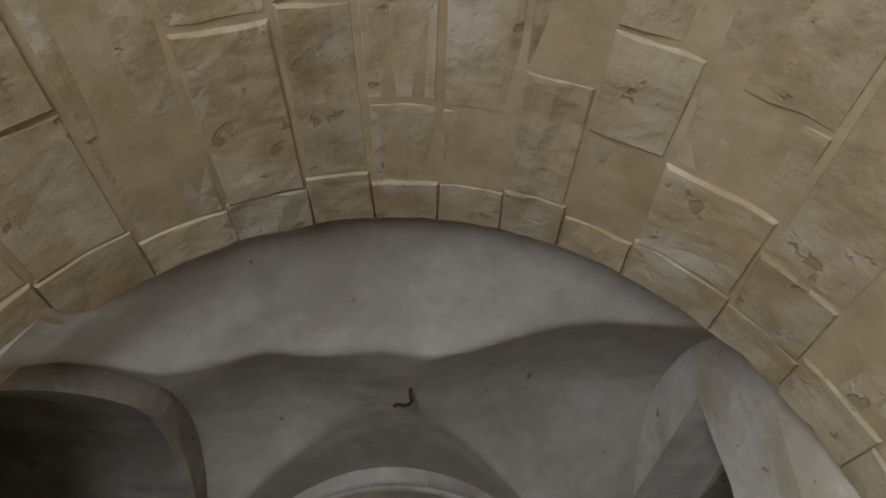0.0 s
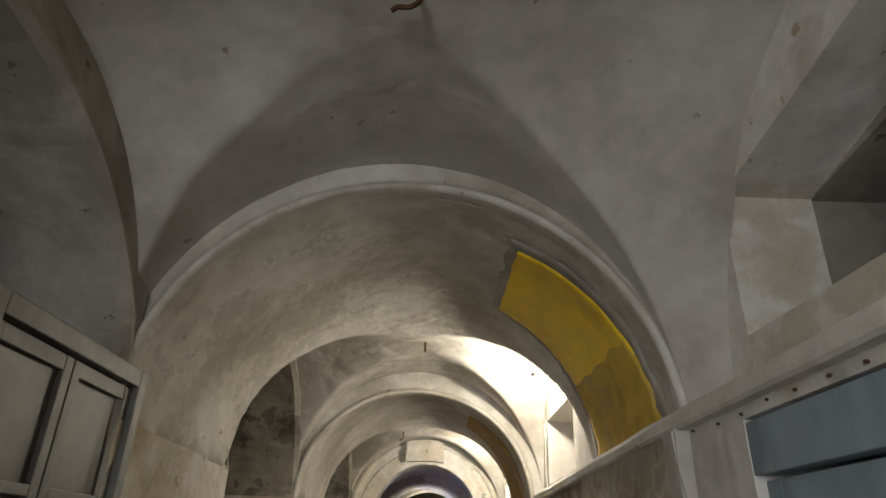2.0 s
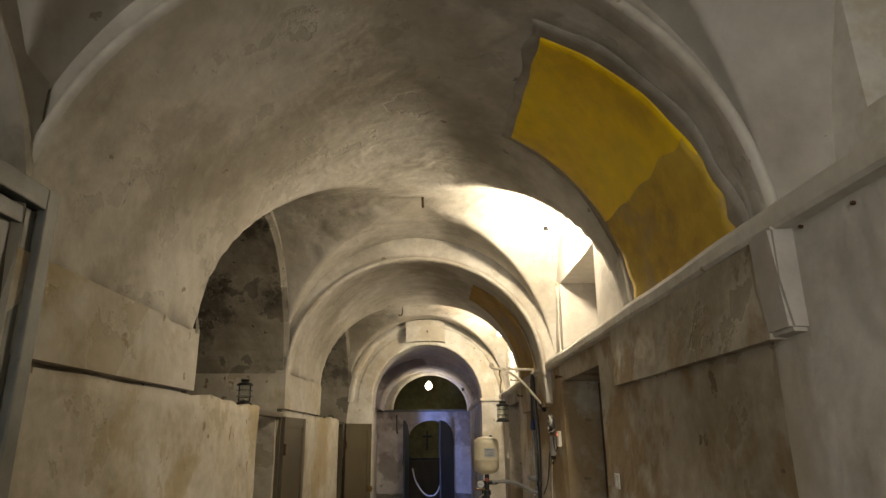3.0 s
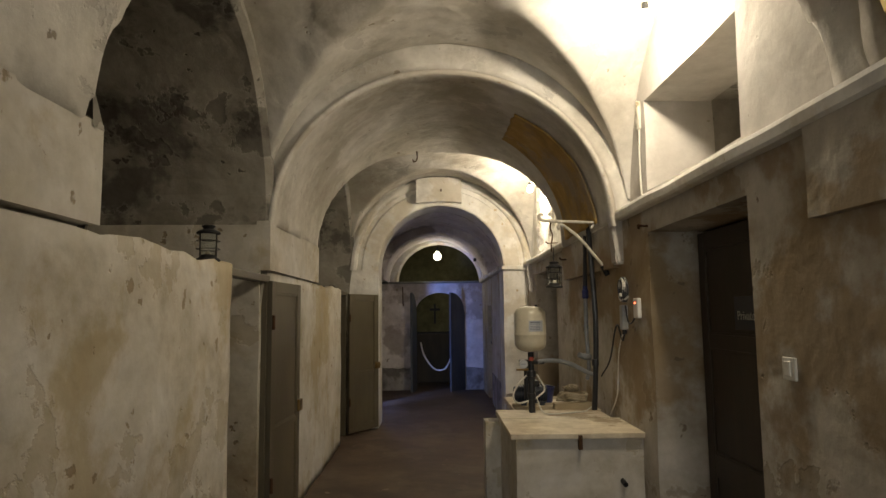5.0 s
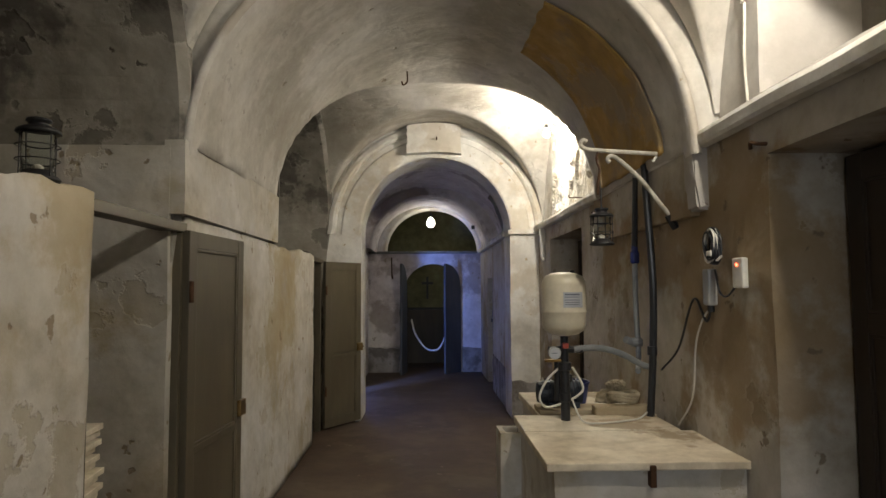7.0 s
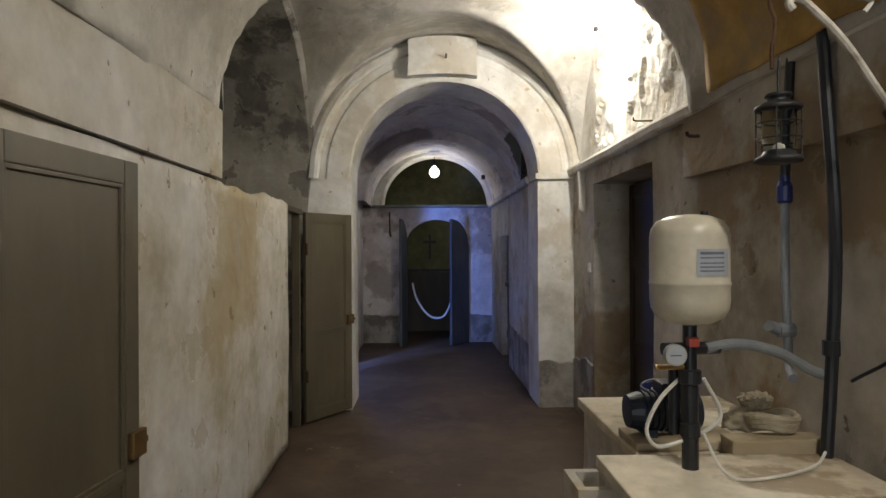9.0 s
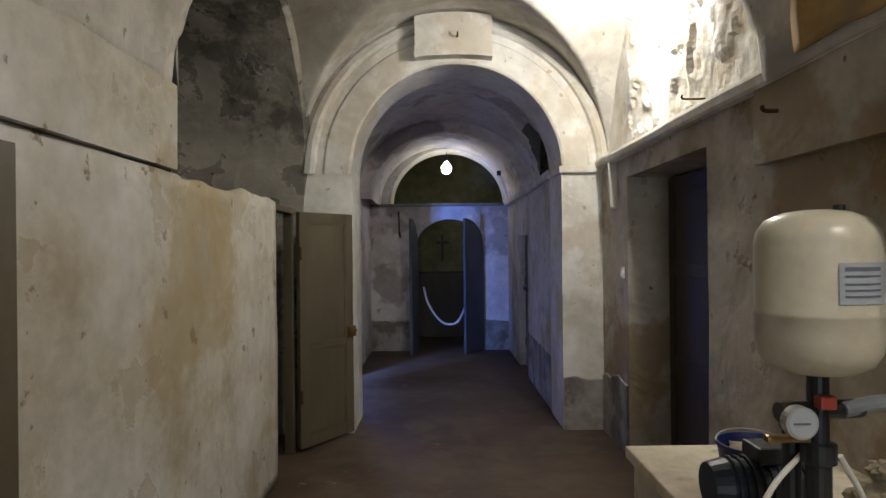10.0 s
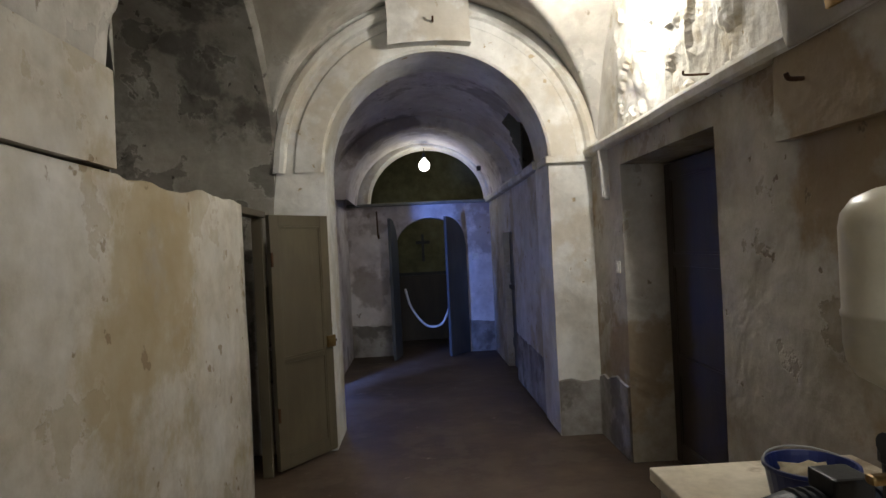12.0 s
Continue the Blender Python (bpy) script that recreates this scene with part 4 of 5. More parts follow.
# glazed partition door of the first cell
gd = structure(empty("door_4", pose(-1.235, 4.555, 0.0, 0, 0, -90)), "grey painted glazed partition with dusty panes", "door")
W = 1.16
for nm, b in (("post", (0, 0.07, -0.05, 0.05, 0, 2.46)), ("post", (W - 0.07, W, -0.05, 0.05, 0, 2.46)), ("head_rail", (0.07, W - 0.07, -0.05, 0.05, 2.38, 2.46)), ("head_trim", (-0.03, W + 0.03, -0.065, -0.045, 2.452, 2.49))):
    part(nm, boxes(b, bevel=0.006), GREYWOOD, gd)
for k in range(2):
    x0 = 0.075 + k * 0.51
    sash = part("sash", boxes((x0, x0 + 0.055, -0.03, 0.02, 0.02, 2.37), (x0 + 0.445, x0 + 0.50, -0.03, 0.02, 0.02, 2.37), (x0 + 0.055, x0 + 0.445, -0.029, 0.019, 2.31, 2.37), (x0 + 0.055, x0 + 0.445, -0.029, 0.019, 1.86, 1.90),
                (x0 + 0.055, x0 + 0.445, -0.029, 0.019, 1.38, 1.42), (x0 + 0.055, x0 + 0.445, -0.029, 0.019, 0.02, 0.12), bevel=0.004), GREYWOOD, gd)
    for z0, z1 in ((1.90, 2.31), (1.42, 1.86), (0.9, 1.38)):
        part("pane", boxes((x0 + 0.055, x0 + 0.445, -0.008, -0.004, z0, z1)), FROST, sash, "dusty glass pane")
    part("panel", boxes((x0 + 0.055, x0 + 0.445, -0.015, 0.0, 0.12, 0.9)), GREYWOOD, sash)
structure(part("wall_low_entry", wall_grid((-1.235, -1.36), (2.04, 3.395), (0, 2.52), 0.10, 0.010, 9, 0.05), WALL), "yellowed plaster wall beside the glazed partition", "wall")

# double doors in the end doorway, arched door in the passage wall
END_C = 0.04


def round_leaf(width, height, mat, parent, side):
    """Plank leaf with a quarter-round head, standing out from its hinge along +x."""
    n = 10
    bm = bmesh.new()
    low = 1.56
    head = [(width * k / n, low + 0.42 * math.sqrt(max(0.0, 1 - (1 - k / n) ** 2))) for k in range(n, -1, -1)]
    pts = [(0.0, 0.0), (width, 0.0)] + head
    a = [bm.verts.new((x, -0.02, z)) for x, z in pts]
    b = [bm.verts.new((x, 0.02, z)) for x, z in pts]
    bm.faces.new(a)
    bm.faces.new(b[::-1])
    for k in range(len(pts)):
        bm.faces.new((a[k], a[(k + 1) % len(pts)], b[(k + 1) % len(pts)], b[k]))
    part("leaf", bm, mat, parent)
    for z in (0.25, 1.05):
        part("rail", boxes((0.02, width - 0.02, side * 0.02, side * 0.035, z, z + 0.11), bevel=0.004), mat, parent)


for sx, ang, label in ((-1, -100, "blue-grey end door leaf swung open into the passage"), (1, 50, "blue-grey end door leaf standing ajar")):
    leaf = structure(empty("door_5" if sx < 0 else "door_6", pose(END_C + sx * 0.50, END - 0.03, 0.01, 0, 0, (-ang if sx > 0 else ang) if sx < 0 else 180 + ang)), label, "door")
    round_leaf(0.46, 1.98, BLUEDARK, leaf, -1)
pd = structure(empty("door_7", pose(PR + 0.10, 15.94, 0.01, 0, 0, -90)), "blue-grey arched door in the passage wall", "door")
round_leaf(0.78, 1.98, BLUEDARK, pd, -1)
part("bar", boxes((0.0, 0.78, -0.05, -0.03, 0.98, 1.03)), BLACK, pd)
part("lock", boxes((0.60, 0.70, -0.045, -0.02, 1.25, 1.55), bevel=0.006), BLACK, pd)

rope = tagged(part("barrier_rope", tube(curve_points([(END_C - 0.40, END - 0.20, 0.98), (END_C - 0.33, END - 0.18, 0.72), (END_C - 0.16, END - 0.14, 0.47), (END_C, END - 0.12, 0.41), (END_C + 0.13, END - 0.14, 0.48), (END_C + 0.24, END - 0.18, 0.75), (END_C + 0.29, END - 0.22, 1.0)], 6), 0.016, 8), ROPE), "slack white rope hung across the end doorway", "rope")
cross = tagged(empty("crucifix", pose(-0.06, 18.735, 1.33, 0, 0, 0)), "dark wooden crucifix on the end room wall", "crucifix")
part("upright", boxes((-0.022, 0.022, -0.03, 0, 0, 0.46), bevel=0.004), BLACK, cross)
part("crossbar", boxes((-0.12, 0.12, -0.032, 0, 0.30, 0.352), bevel=0.004), BLACK, cross)
# dark panel added for the same shade at the foot of the wall
structure(part("wall_curtain_dark", boxes((-0.7, 0.7, 18.66, 18.745, 0, 1.10), bevel=0.01), DARKWOOD), "dark wooden panel added as shade low on the end room wall", "wainscot")

bulb = tagged(empty("hanging_bulb", pose(0.0, 17.12, 3.435)), "bare lit bulb hanging on a black flex", "lamp")
part("flex", tube([(0, 0, -0.43), (0, 0, -0.53)], 0.005, 8), BLACK, bulb)
part("socket", lathe([(0, -0.50), (0.02, -0.50), (0.022, -0.56), (0.018, -0.58), (0, -0.58)], 14), BLACK, bulb)
# disc added over the bulb to keep its light off the upper wall
part("shade", lathe([(0.02, -0.565), (0.05, -0.575), (0.052, -0.582), (0.02, -0.572), (0.02, -0.565)], 24), BLACK, bulb)
g = part("glass_bulb", lathe([(0.02, -0.575), (0.034, -0.60), (0.066, -0.635), (0.080, -0.675), (0.072, -0.72), (0.045, -0.755), (0.0, -0.768)], 20), GLOWBULB, bulb, smooth=True)
g.visible_shadow = False


def wall_lamp(x, y, z, wall):
    f = tagged(empty("wall_lamp", pose(x, y, z)), "bare lit lamp on a short iron arm from the wall", "lamp", "wall lamps")
    part("arm", tube(curve_points([(wall - x, 0, -0.02), (0.10, 0, 0.04), (0.02, 0, 0.08), (0, 0, 0.07)], 5), 0.008, 8), PALEIRON, f)
    part("socket", lathe([(0, 0.035), (0.018, 0.035), (0.02, 0.075), (0, 0.08)], 14), BLACK, f)
    g = part("glass_bulb", lathe([(0.016, 0.04), (0.022, 0.02), (0.034, -0.005), (0.034, -0.03), (0.02, -0.048), (0, -0.053)], 18), GLOWLENS, f, smooth=True)
    g.visible_shadow = False
    return f


wall_lamp(1.07, 7.25, 3.16, 1.31)
wall_lamp(1.10, 11.60, 3.08, 1.31)

# ---- lanterns ----


def lantern(m, label):
    """Round caged oil lantern of black iron, 0.19 m high, standing on its base."""
    root = empty("lantern", m)
    part("base", lathe([(0, 0), (0.061, 0.0), (0.065, 0.007), (0.058, 0.015), (0.045, 0.022), (0.040, 0.034), (0, 0.034)], 24), BLACK, root, smooth=True)
    part("lid", lathe([(0, 0.146), (0.056, 0.146), (0.063, 0.150), (0.061, 0.158), (0.045, 0.168), (0.030, 0.172), (0.028, 0.182), (0.036, 0.186), (0.034, 0.194), (0, 0.196)], 24), BLACK, root, smooth=True)
    chimney = part("glass_chimney", lathe([(0.046, 0.030), (0.046, 0.146), (0.043, 0.146), (0.043, 0.030), (0.046, 0.030)], 24), CLEAR, root, "clear glass chimney", smooth=True)
    chimney.visible_shadow = False
    part("burner", lathe([(0, 0.034), (0.018, 0.034), (0.016, 0.050), (0.006, 0.056), (0, 0.058)], 14), PALEIRON, root)
    for k in range(4):
        a = math.tau * (k + 0.5) / 4
        part("cage_bar", tube([(0.058 * math.cos(a), 0.058 * math.sin(a), 0.012), (0.058 * math.cos(a), 0.058 * math.sin(a), 0.152)], 0.0022, 6), BLACK, root)
    for z in (0.066, 0.110):
        part("cage_ring", tube([(0.060 * math.cos(a), 0.060 * math.sin(a), z) for a in [math.tau * k / 24 for k in range(25)]], 0.0020, 6, False), BLACK, root)
    return tagged(root, label, "lantern", "lanterns")


lantern(pose(-1.30, 7.38, 1.862, 0, 0, 20), "black caged glass lantern standing on the low wall")
hang = lantern(pose(0.812, 8.70, 1.752, 0, 0, 10), "black caged glass lantern hanging from the iron bracket")
part("hanger", tube([(0, 0, 0.19), (0.0, 0, 0.26), (0.004, 0, 0.30)], 0.004, 6), BLACK, hang)

# ---- iron bracket ----
br = tagged(empty("iron_bracket", pose(1.22, 8.78, 2.25)), "whitewashed wrought-iron wall bracket with scrolled ends", "bracket")
arm = curve_points([(0.03, 0.02, 0.0), (-0.20, -0.03, 0.003), (-0.42, -0.07, 0.006), (-0.49, -0.085, 0.012), (-0.515, -0.09, 0.035), (-0.50, -0.088, 0.056), (-0.48, -0.085, 0.048)], 6)
part("arm", tube(arm, 0.012, 8), PALEIRON, br)
strut = curve_points([(0.02, 0.01, -0.36), (-0.04, 0.0, -0.30), (-0.18, -0.03, -0.14), (-0.30, -0.05, -0.04), (-0.345, -0.06, -0.022), (-0.365, -0.062, -0.040), (-0.352, -0.06, -0.056)], 6)
part("strut", tube(strut, [0.012] * len(strut), 8), PALEIRON, br)
part("foot", tube([(0.022, 0.012, -0.40), (-0.02, 0.004, -0.33)], 0.022, 8), BLACK, br, "black taped foot of the strut")
part("hook", tube(curve_points([(-0.42, -0.07, 0.0), (-0.425, -0.07, -0.05), (-0.41, -0.07, -0.10), (-0.42, -0.07, -0.17), (-0.42, -0.07, -0.23)], 5), 0.006, 6), RUST, br)
part("binding", tube([(0.0, 0.01, -0.03), (-0.06, 0.0, 0.01), (-0.10, 0.0, -0.04)], 0.008, 6), WIREWHITE, br)

# ---- well head ----
well = tagged(empty("well_head", pose(0.40, 8.10, 0)), "rendered masonry well head with white slabs on top", "well")
part("body", wall_grid((0.02, 0.84), (0.02, 0.98), (0, 0.765), 0.07, 0.012, 70), WALL, well)
part("front_slab", uneven(boxes((-0.01, 0.86, -0.01, 0.585, 0.765, 0.80), bevel=0.006), 0.003, 3.0), SLAB, well, "white cement slab with a dark stain")
part("back_slab", uneven(boxes((-0.01, 0.80, 0.595, 0.99, 0.765, 0.803), bevel=0.006), 0.003, 3.0), SLAB, well)
part("hasp", boxes((0.42, 0.445, -0.022, 0.02, 0.70, 0.79), bevel=0.003), RUST, well, "rusty iron hasp")
part("outlet", tube([(0.70, 0.02, 0.50), (0.70, -0.05, 0.49)], 0.016, 8), BLACK, well)
low = tagged(empty("masonry_bench", pose(0.56, 9.16, 0)), "low masonry block with a pale stone top beside the well", "bench")
part("body", wall_grid((0.02, 0.68), (0.02, 0.82), (0, 0.74), 0.08, 0.010, 71), WALL, low)
part("top", uneven(boxes((-0.005, 0.69, 0.0, 0.85, 0.74, 0.785), bevel=0.008), 0.005, 4.0), SLAB, low)

trough = tagged(empty("stone_trough", pose(0.30, 8.97, 0)), "narrow pale masonry trough against the well head", "trough")
for b in ((0.0, 0.03, 0.0, 0.20, 0.0, 0.73), (0.03, 0.115, 0.0, 0.03, 0.0, 0.73), (0.03, 0.115, 0.17, 0.20, 0.0, 0.73)):
    part("side", wall_grid(b[0:2], b[2:4], b[4:6], 0.06, 0.004, 73), WALL, trough)
part("bottom", boxes((0.03, 0.115, 0.03, 0.17, 0.0, 0.45)), WALL_R, trough, "darker plaster bottom")

# pressure tank on its standpipe
tank = tagged(empty("pressure_tank", pose(0.66, 8.95, 0.803)), "cream enamelled pressure tank on a dark pump standpipe", "tank")
part("vessel", lathe([(0.0, 0.462), (0.03, 0.463), (0.07, 0.470), (0.105, 0.490), (0.119, 0.515), (0.1225, 0.545), (0.1225, 0.588), (0.125, 0.592), (0.125, 0.600), (0.1225, 0.604), (0.1225, 0.745), (0.118, 0.770), (0.100, 0.795), (0.065, 0.810), (0.03, 0.815), (0, 0.816)], 40), CREAM, tank, "cream enamelled steel vessel", smooth=True)
part("valve_cap", lathe([(0, 0.81), (0.012, 0.812), (0.012, 0.832), (0, 0.834)], 12, (0.05, 0.0, -0.006)), BLACK, tank)


def wrapped(z0, z1, a0, a1, r, n=10):
    bm = bmesh.new()
    q = [[bm.verts.new((r * math.cos(a0 + (a1 - a0) * k / n), r * math.sin(a0 + (a1 - a0) * k / n), z)) for k in range(n + 1)] for z in (z0, z1)]
    for k in range(n):
        bm.faces.new((q[0][k], q[0][k + 1], q[1][k + 1], q[1][k]))
    return bm


lab = part("label_sheet", wrapped(0.622, 0.705, -1.80, -0.85, 0.1245), LABELM, tank, "grey printed label, unreadable", smooth=True)
for z in (0.688, 0.676, 0.660, 0.648, 0.636):
    part("print_bar", wrapped(z, z + (0.008 if z == 0.688 else 0.004), -1.72, -1.05, 0.1255), INK, lab)
part("standpipe", lathe([(0, 0.0), (0.026, 0.0), (0.026, 0.10), (0.032, 0.105), (0.032, 0.145), (0.026, 0.15), (0.026, 0.27), (0.036, 0.275), (0.036, 0.315), (0.022, 0.32), (0.022, 0.46), (0, 0.46)], 18), DARKPVC, tank, "dark grey plastic standpipe", smooth=False)
part("side_pipe", lathe([(0, 0.10), (0.020, 0.10), (0.020, 0.33), (0.026, 0.335), (0.026, 0.37), (0, 0.37)], 14, (-0.03, 0.05, 0)), DARKPVC, tank)
part("manifold", tube([(-0.09, -0.01, 0.385), (0.10, 0.015, 0.385)], 0.021, 12), DARKPVC, tank)
gauge = part("gauge", tube([(-0.065, -0.03, 0.372), (-0.065, -0.055, 0.372)], 0.034, 22), GREYBOX, tank, "round pressure gauge")
part("dial", tube([(-0.065, -0.0555, 0.372), (-0.065, -0.0570, 0.372)], 0.029, 22), LABELM, gauge)
part("needle", boxes((-0.085, -0.05, -0.0585, -0.0572, 0.370, 0.374)), INK, gauge)
part("valve_wheel", boxes((-0.115, -0.02, -0.012, 0.012, 0.318, 0.334), bevel=0.006), BRASS, tank, "red-brown valve lever")
part("knob", boxes((-0.02, 0.015, -0.045, -0.015, 0.395, 0.425), bevel=0.006), REDKNOB, tank, "red plastic knob")
part("outlet", tube(curve_points([(0.05, 0.0, 0.385), (0.18, 0.03, 0.392), (0.32, 0.06, 0.36), (0.46, 0.10, 0.29), (0.52, 0.12, 0.27)], 6), 0.018, 12), GREYPVC, tank, "grey flexible hose")
part("cable", tube(curve_points([(-0.02, 0.02, 0.29), (-0.10, 0.0, 0.22), (-0.145, -0.01, 0.13), (-0.11, -0.01, 0.075), (-0.02, 0.0, 0.09), (0.06, -0.01, 0.13), (0.10, 0.0, 0.18), (0.04, -0.01, 0.29)], 6), 0.0065, 8), WIREWHITE, tank, "looped white cable")
part("tail_cable", tube(curve_points([(0.03, -0.03, 0.12), (0.06, -0.08, 0.03), (0.10, -0.13, 0.008), (0.25, -0.10, 0.008), (0.40, -0.02, 0.008), (0.47, 0.04, 0.03)], 6), 0.005, 8), WIREWHITE, tank)

# pump on its board
pump = tagged(empty("water_pump", pose(0.70, 9.26, 0.787)), "small dark blue electric water pump with cooling fins", "pump")
part("base_board", boxes((-0.14, 0.26, -0.09, 0.12, 0, 0.028), bevel=0.004), TIMBER, pump, "raw timber board")
mot = part("motor", tube([(-0.09, 0.03, 0.115), (0.13, 0.03, 0.115)], 0.068, 24), NAVYMETAL, pump)
for k in range(9):
    part("fin", tube([(-0.08 + 0.022 * k, 0.03, 0.115), (-0.074 + 0.022 * k, 0.03, 0.115)], 0.077, 20), NAVYMETAL, mot)
part("head", tube([(-0.135, 0.03, 0.115), (-0.09, 0.03, 0.115)], [0.060, 0.072], 20), NAVYMETAL, pump)
part("terminal_box", boxes((-0.02, 0.07, -0.02, 0.08, 0.18, 0.225), bevel=0.008), BLACK, pump)
for x in (-0.06, 0.09):
    part("foot", boxes((x - 0.02, x + 0.02, -0.03, 0.09, 0.026, 0.06), bevel=0.004), NAVYMETAL, pump)

beam = tagged(part("timber_block", uneven(boxes((0.86, 1.20, 9.07, 9.17, 0.790, 0.852), bevel=0.008), 0.005, 8.0), TIMBER), "squared block of raw timber on the well head", "timber")
bag = bmesh.new()
bmesh.ops.create_icosphere(bag, subdivisions=4, radius=1.0)
for v in bag.verts:
    p = v.co.copy()
    f = 1 + 0.30 * noise.noise(p * 2.2 + Vector((3, 1, 2))) + 0.14 * noise.noise(p * 5.5)
    v.co = Vector((0.99 + p.x * 0.085 * f, 9.23 + p.y * 0.06 * f, 0.872 + max(p.z, -0.42) * 0.055 * f))
tagged(part("crumpled_cloth", bag, RAG, smooth=True), "crumpled dusty cloth heaped beside the timber", "cloth")
coil = tagged(part("rope_coil", join(*[tube([(1.05 + (0.075 + 0.006 * k) * math.cos(a), 9.165 + 0.045 * math.sin(a), 0.875 + 0.016 * k + 0.008 * math.sin(2 * a)) for a in [math.tau * j / 22 for j in range(23)]], 0.014, 8, False) for k in range(3)]), RAG), "small coil of thick pale rope on the timber", "rope")
rag = bmesh.new()
bmesh.ops.create_icosphere(rag, subdivisions=4, radius=1.0)
for v in rag.verts:
    p = v.co.copy()
    f = 1 + 0.55 * abs(noise.noise(p * 3.0)) - 0.25 * abs(noise.noise(p * 7.0))
    v.co = Vector((1.03 + p.x * 0.055 * f, 9.24 + p.y * 0.04 * f, 0.945 + p.z * 0.032 * f))
tagged(part("rag", rag, RAG, smooth=False), "crumpled white rag lying on the heaped cloth", "cloth")

bucket = tagged(empty("bucket", pose(0.84, 9.58, 0.787)), "dark blue plastic bucket holding a pale rag", "bucket")
part("shell", lathe([(0, 0.004), (0.085, 0.004), (0.088, 0.0), (0.092, 0.004), (0.112, 0.125), (0.118, 0.128), (0.118, 0.138), (0.110, 0.138), (0.106, 0.125), (0.086, 0.012), (0, 0.012)], 30), BLUEPLASTIC, bucket, smooth=False)
part("bail", tube([(0.114 * math.cos(a), 0.114 * math.sin(a) * 0.98, 0.13 + 0.02 * math.sin(a)) for a in [math.pi * k / 16 for k in range(17)]], 0.003, 6), GREYBOX, bucket)
cl = bmesh.new()
bmesh.ops.create_icosphere(cl, subdivisions=3, radius=1.0)
for v in cl.verts:
    f = 1 + 0.4 * noise.noise(v.co * 3.0)
    v.co = Vector((v.co.x * 0.075 * f, v.co.y * 0.075 * f, 0.10 + v.co.z * 0.035 * f))
part("cloth", cl, RAG, bucket, "damp pale rag", smooth=True)

# pipes on the wall
mast = tagged(empty("black_pipe", pose(1.165, 9.04, 0.785)), "black plastic pipe rising along the wall into the vault", "pipe")
part("tube", tube(curve_points([(0, 0, 0), (0.022, 0.0, 0.35), (0.030, -0.01, 0.75), (0.012, 0.0, 1.2), (-0.005, 0.04, 1.7), (-0.06, 0.09, 2.05)], 6), 0.021, 12), DARKPVC, mast)
for z in (0.36,):
    part("collar", tube([(0.020, 0.0, z), (0.020, 0.0, z + 0.05)], 0.028, 12), DARKPVC, mast)
feed = tagged(empty("feed_pipe", pose(1.19, 9.32, 0.79)), "grey feed pipe with a blue fitting and a valve", "pipe")
part("lower_tube", tube(curve_points([(-0.03, -0.10, 0.24), (0.0, -0.02, 0.27), (0.01, 0.0, 0.36), (0.0, 0.0, 0.60), (0.0, 0.0, 0.90)], 5), 0.017, 12), GREYPVC, feed)
part("blue_fitting", lathe([(0, 0.89), (0.022, 0.89), (0.028, 0.90), (0.028, 0.955), (0.020, 0.975), (0.020, 1.0), (0, 1.0)], 14), BLUEPLASTIC, feed, "blue compression fitting")
part("upper_tube", tube(curve_points([(0, 0, 0.98), (0.005, -0.03, 1.35), (0.0, -0.08, 1.75), (-0.05, -0.10, 2.06)], 6), 0.019, 12), DARKPVC, feed)
vb = part("valve", tube([(-0.03, 0.0, 0.405), (0.03, 0.0, 0.405)], 0.028, 14), GREYPVC, feed)
part("valve_handle", tube([(-0.075, -0.02, 0.425), (-0.03, 0.0, 0.405)], 0.022, 12), GREYPVC, vb)

# switch gear beside the bracket
reel = tagged(empty("coiled_cable", pose(1.23, 8.27, 1.73)), "coil of black and white flex hung on the wall", "cable")
coil_rnd = random.Random(4)
for k in range(11):
    ry, rz, tilt, white = coil_rnd.uniform(0.036, 0.060), coil_rnd.uniform(0.062, 0.088), coil_rnd.uniform(-0.3, 0.3), k in (3, 6, 9)
    part("loop", tube([(-0.012 - 0.004 * k, ry * math.cos(a) + tilt * 0.05 * math.sin(a), rz * math.sin(a) - 0.012) for a in [math.tau * j / 26 for j in range(27)]], 0.0052, 6, False), WIREWHITE if white else DARKPVC, reel)
part("plug", boxes((-0.065, -0.03, -0.045, 0.0, -0.06, -0.035), bevel=0.006), PLASTIC, reel, "white plug hanging from the coil")
part("tie", tube([(-0.04, -0.02, -0.075), (-0.035, -0.05, -0.08), (-0.02, -0.065, -0.06)], 0.006, 6), WIREWHITE, reel)
box = tagged(empty("switch_box", pose(1.245, 8.36, 1.53)), "grey plastic float-switch box on the wall", "switch box")
part("case", boxes((-0.045, 0, -0.03, 0.035, -0.085, 0.085), bevel=0.01), GREYBOX, box)
part("gland", lathe([(0, -0.115), (0.016, -0.115), (0.016, -0.085), (0, -0.085)], 12, (-0.022, 0.0, 0)), BLACK, box)
part("lead", tube(curve_points([(-0.022, 0, -0.11), (-0.025, 0.05, -0.16), (-0.02, 0.16, -0.06), (-0.02, 0.24, -0.10), (-0.02, 0.40, -0.32), (-0.03, 0.62, -0.46)], 6), 0.006, 8), DARKPVC, box)
part("white_lead", tube(curve_points([(-0.022, 0.02, -0.10), (-0.02, 0.12, -0.18), (-0.015, 0.20, -0.30), (-0.02, 0.24, -0.55), (-0.03, 0.40, -0.72)], 6), 0.005, 8), WIREWHITE, box)
sock = tagged(empty("socket_outlet", pose(1.245, 8.09, 1.59)), "white wall socket with a lit red pilot light", "socket")
part("plate", boxes((-0.028, 0, -0.045, 0.045, -0.065, 0.065), bevel=0.008), PLASTIC, sock)
part("pilot_light", tube([(-0.028, 0.0, 0.035), (-0.033, 0.0, 0.035)], 0.007, 10), REDLED, sock)
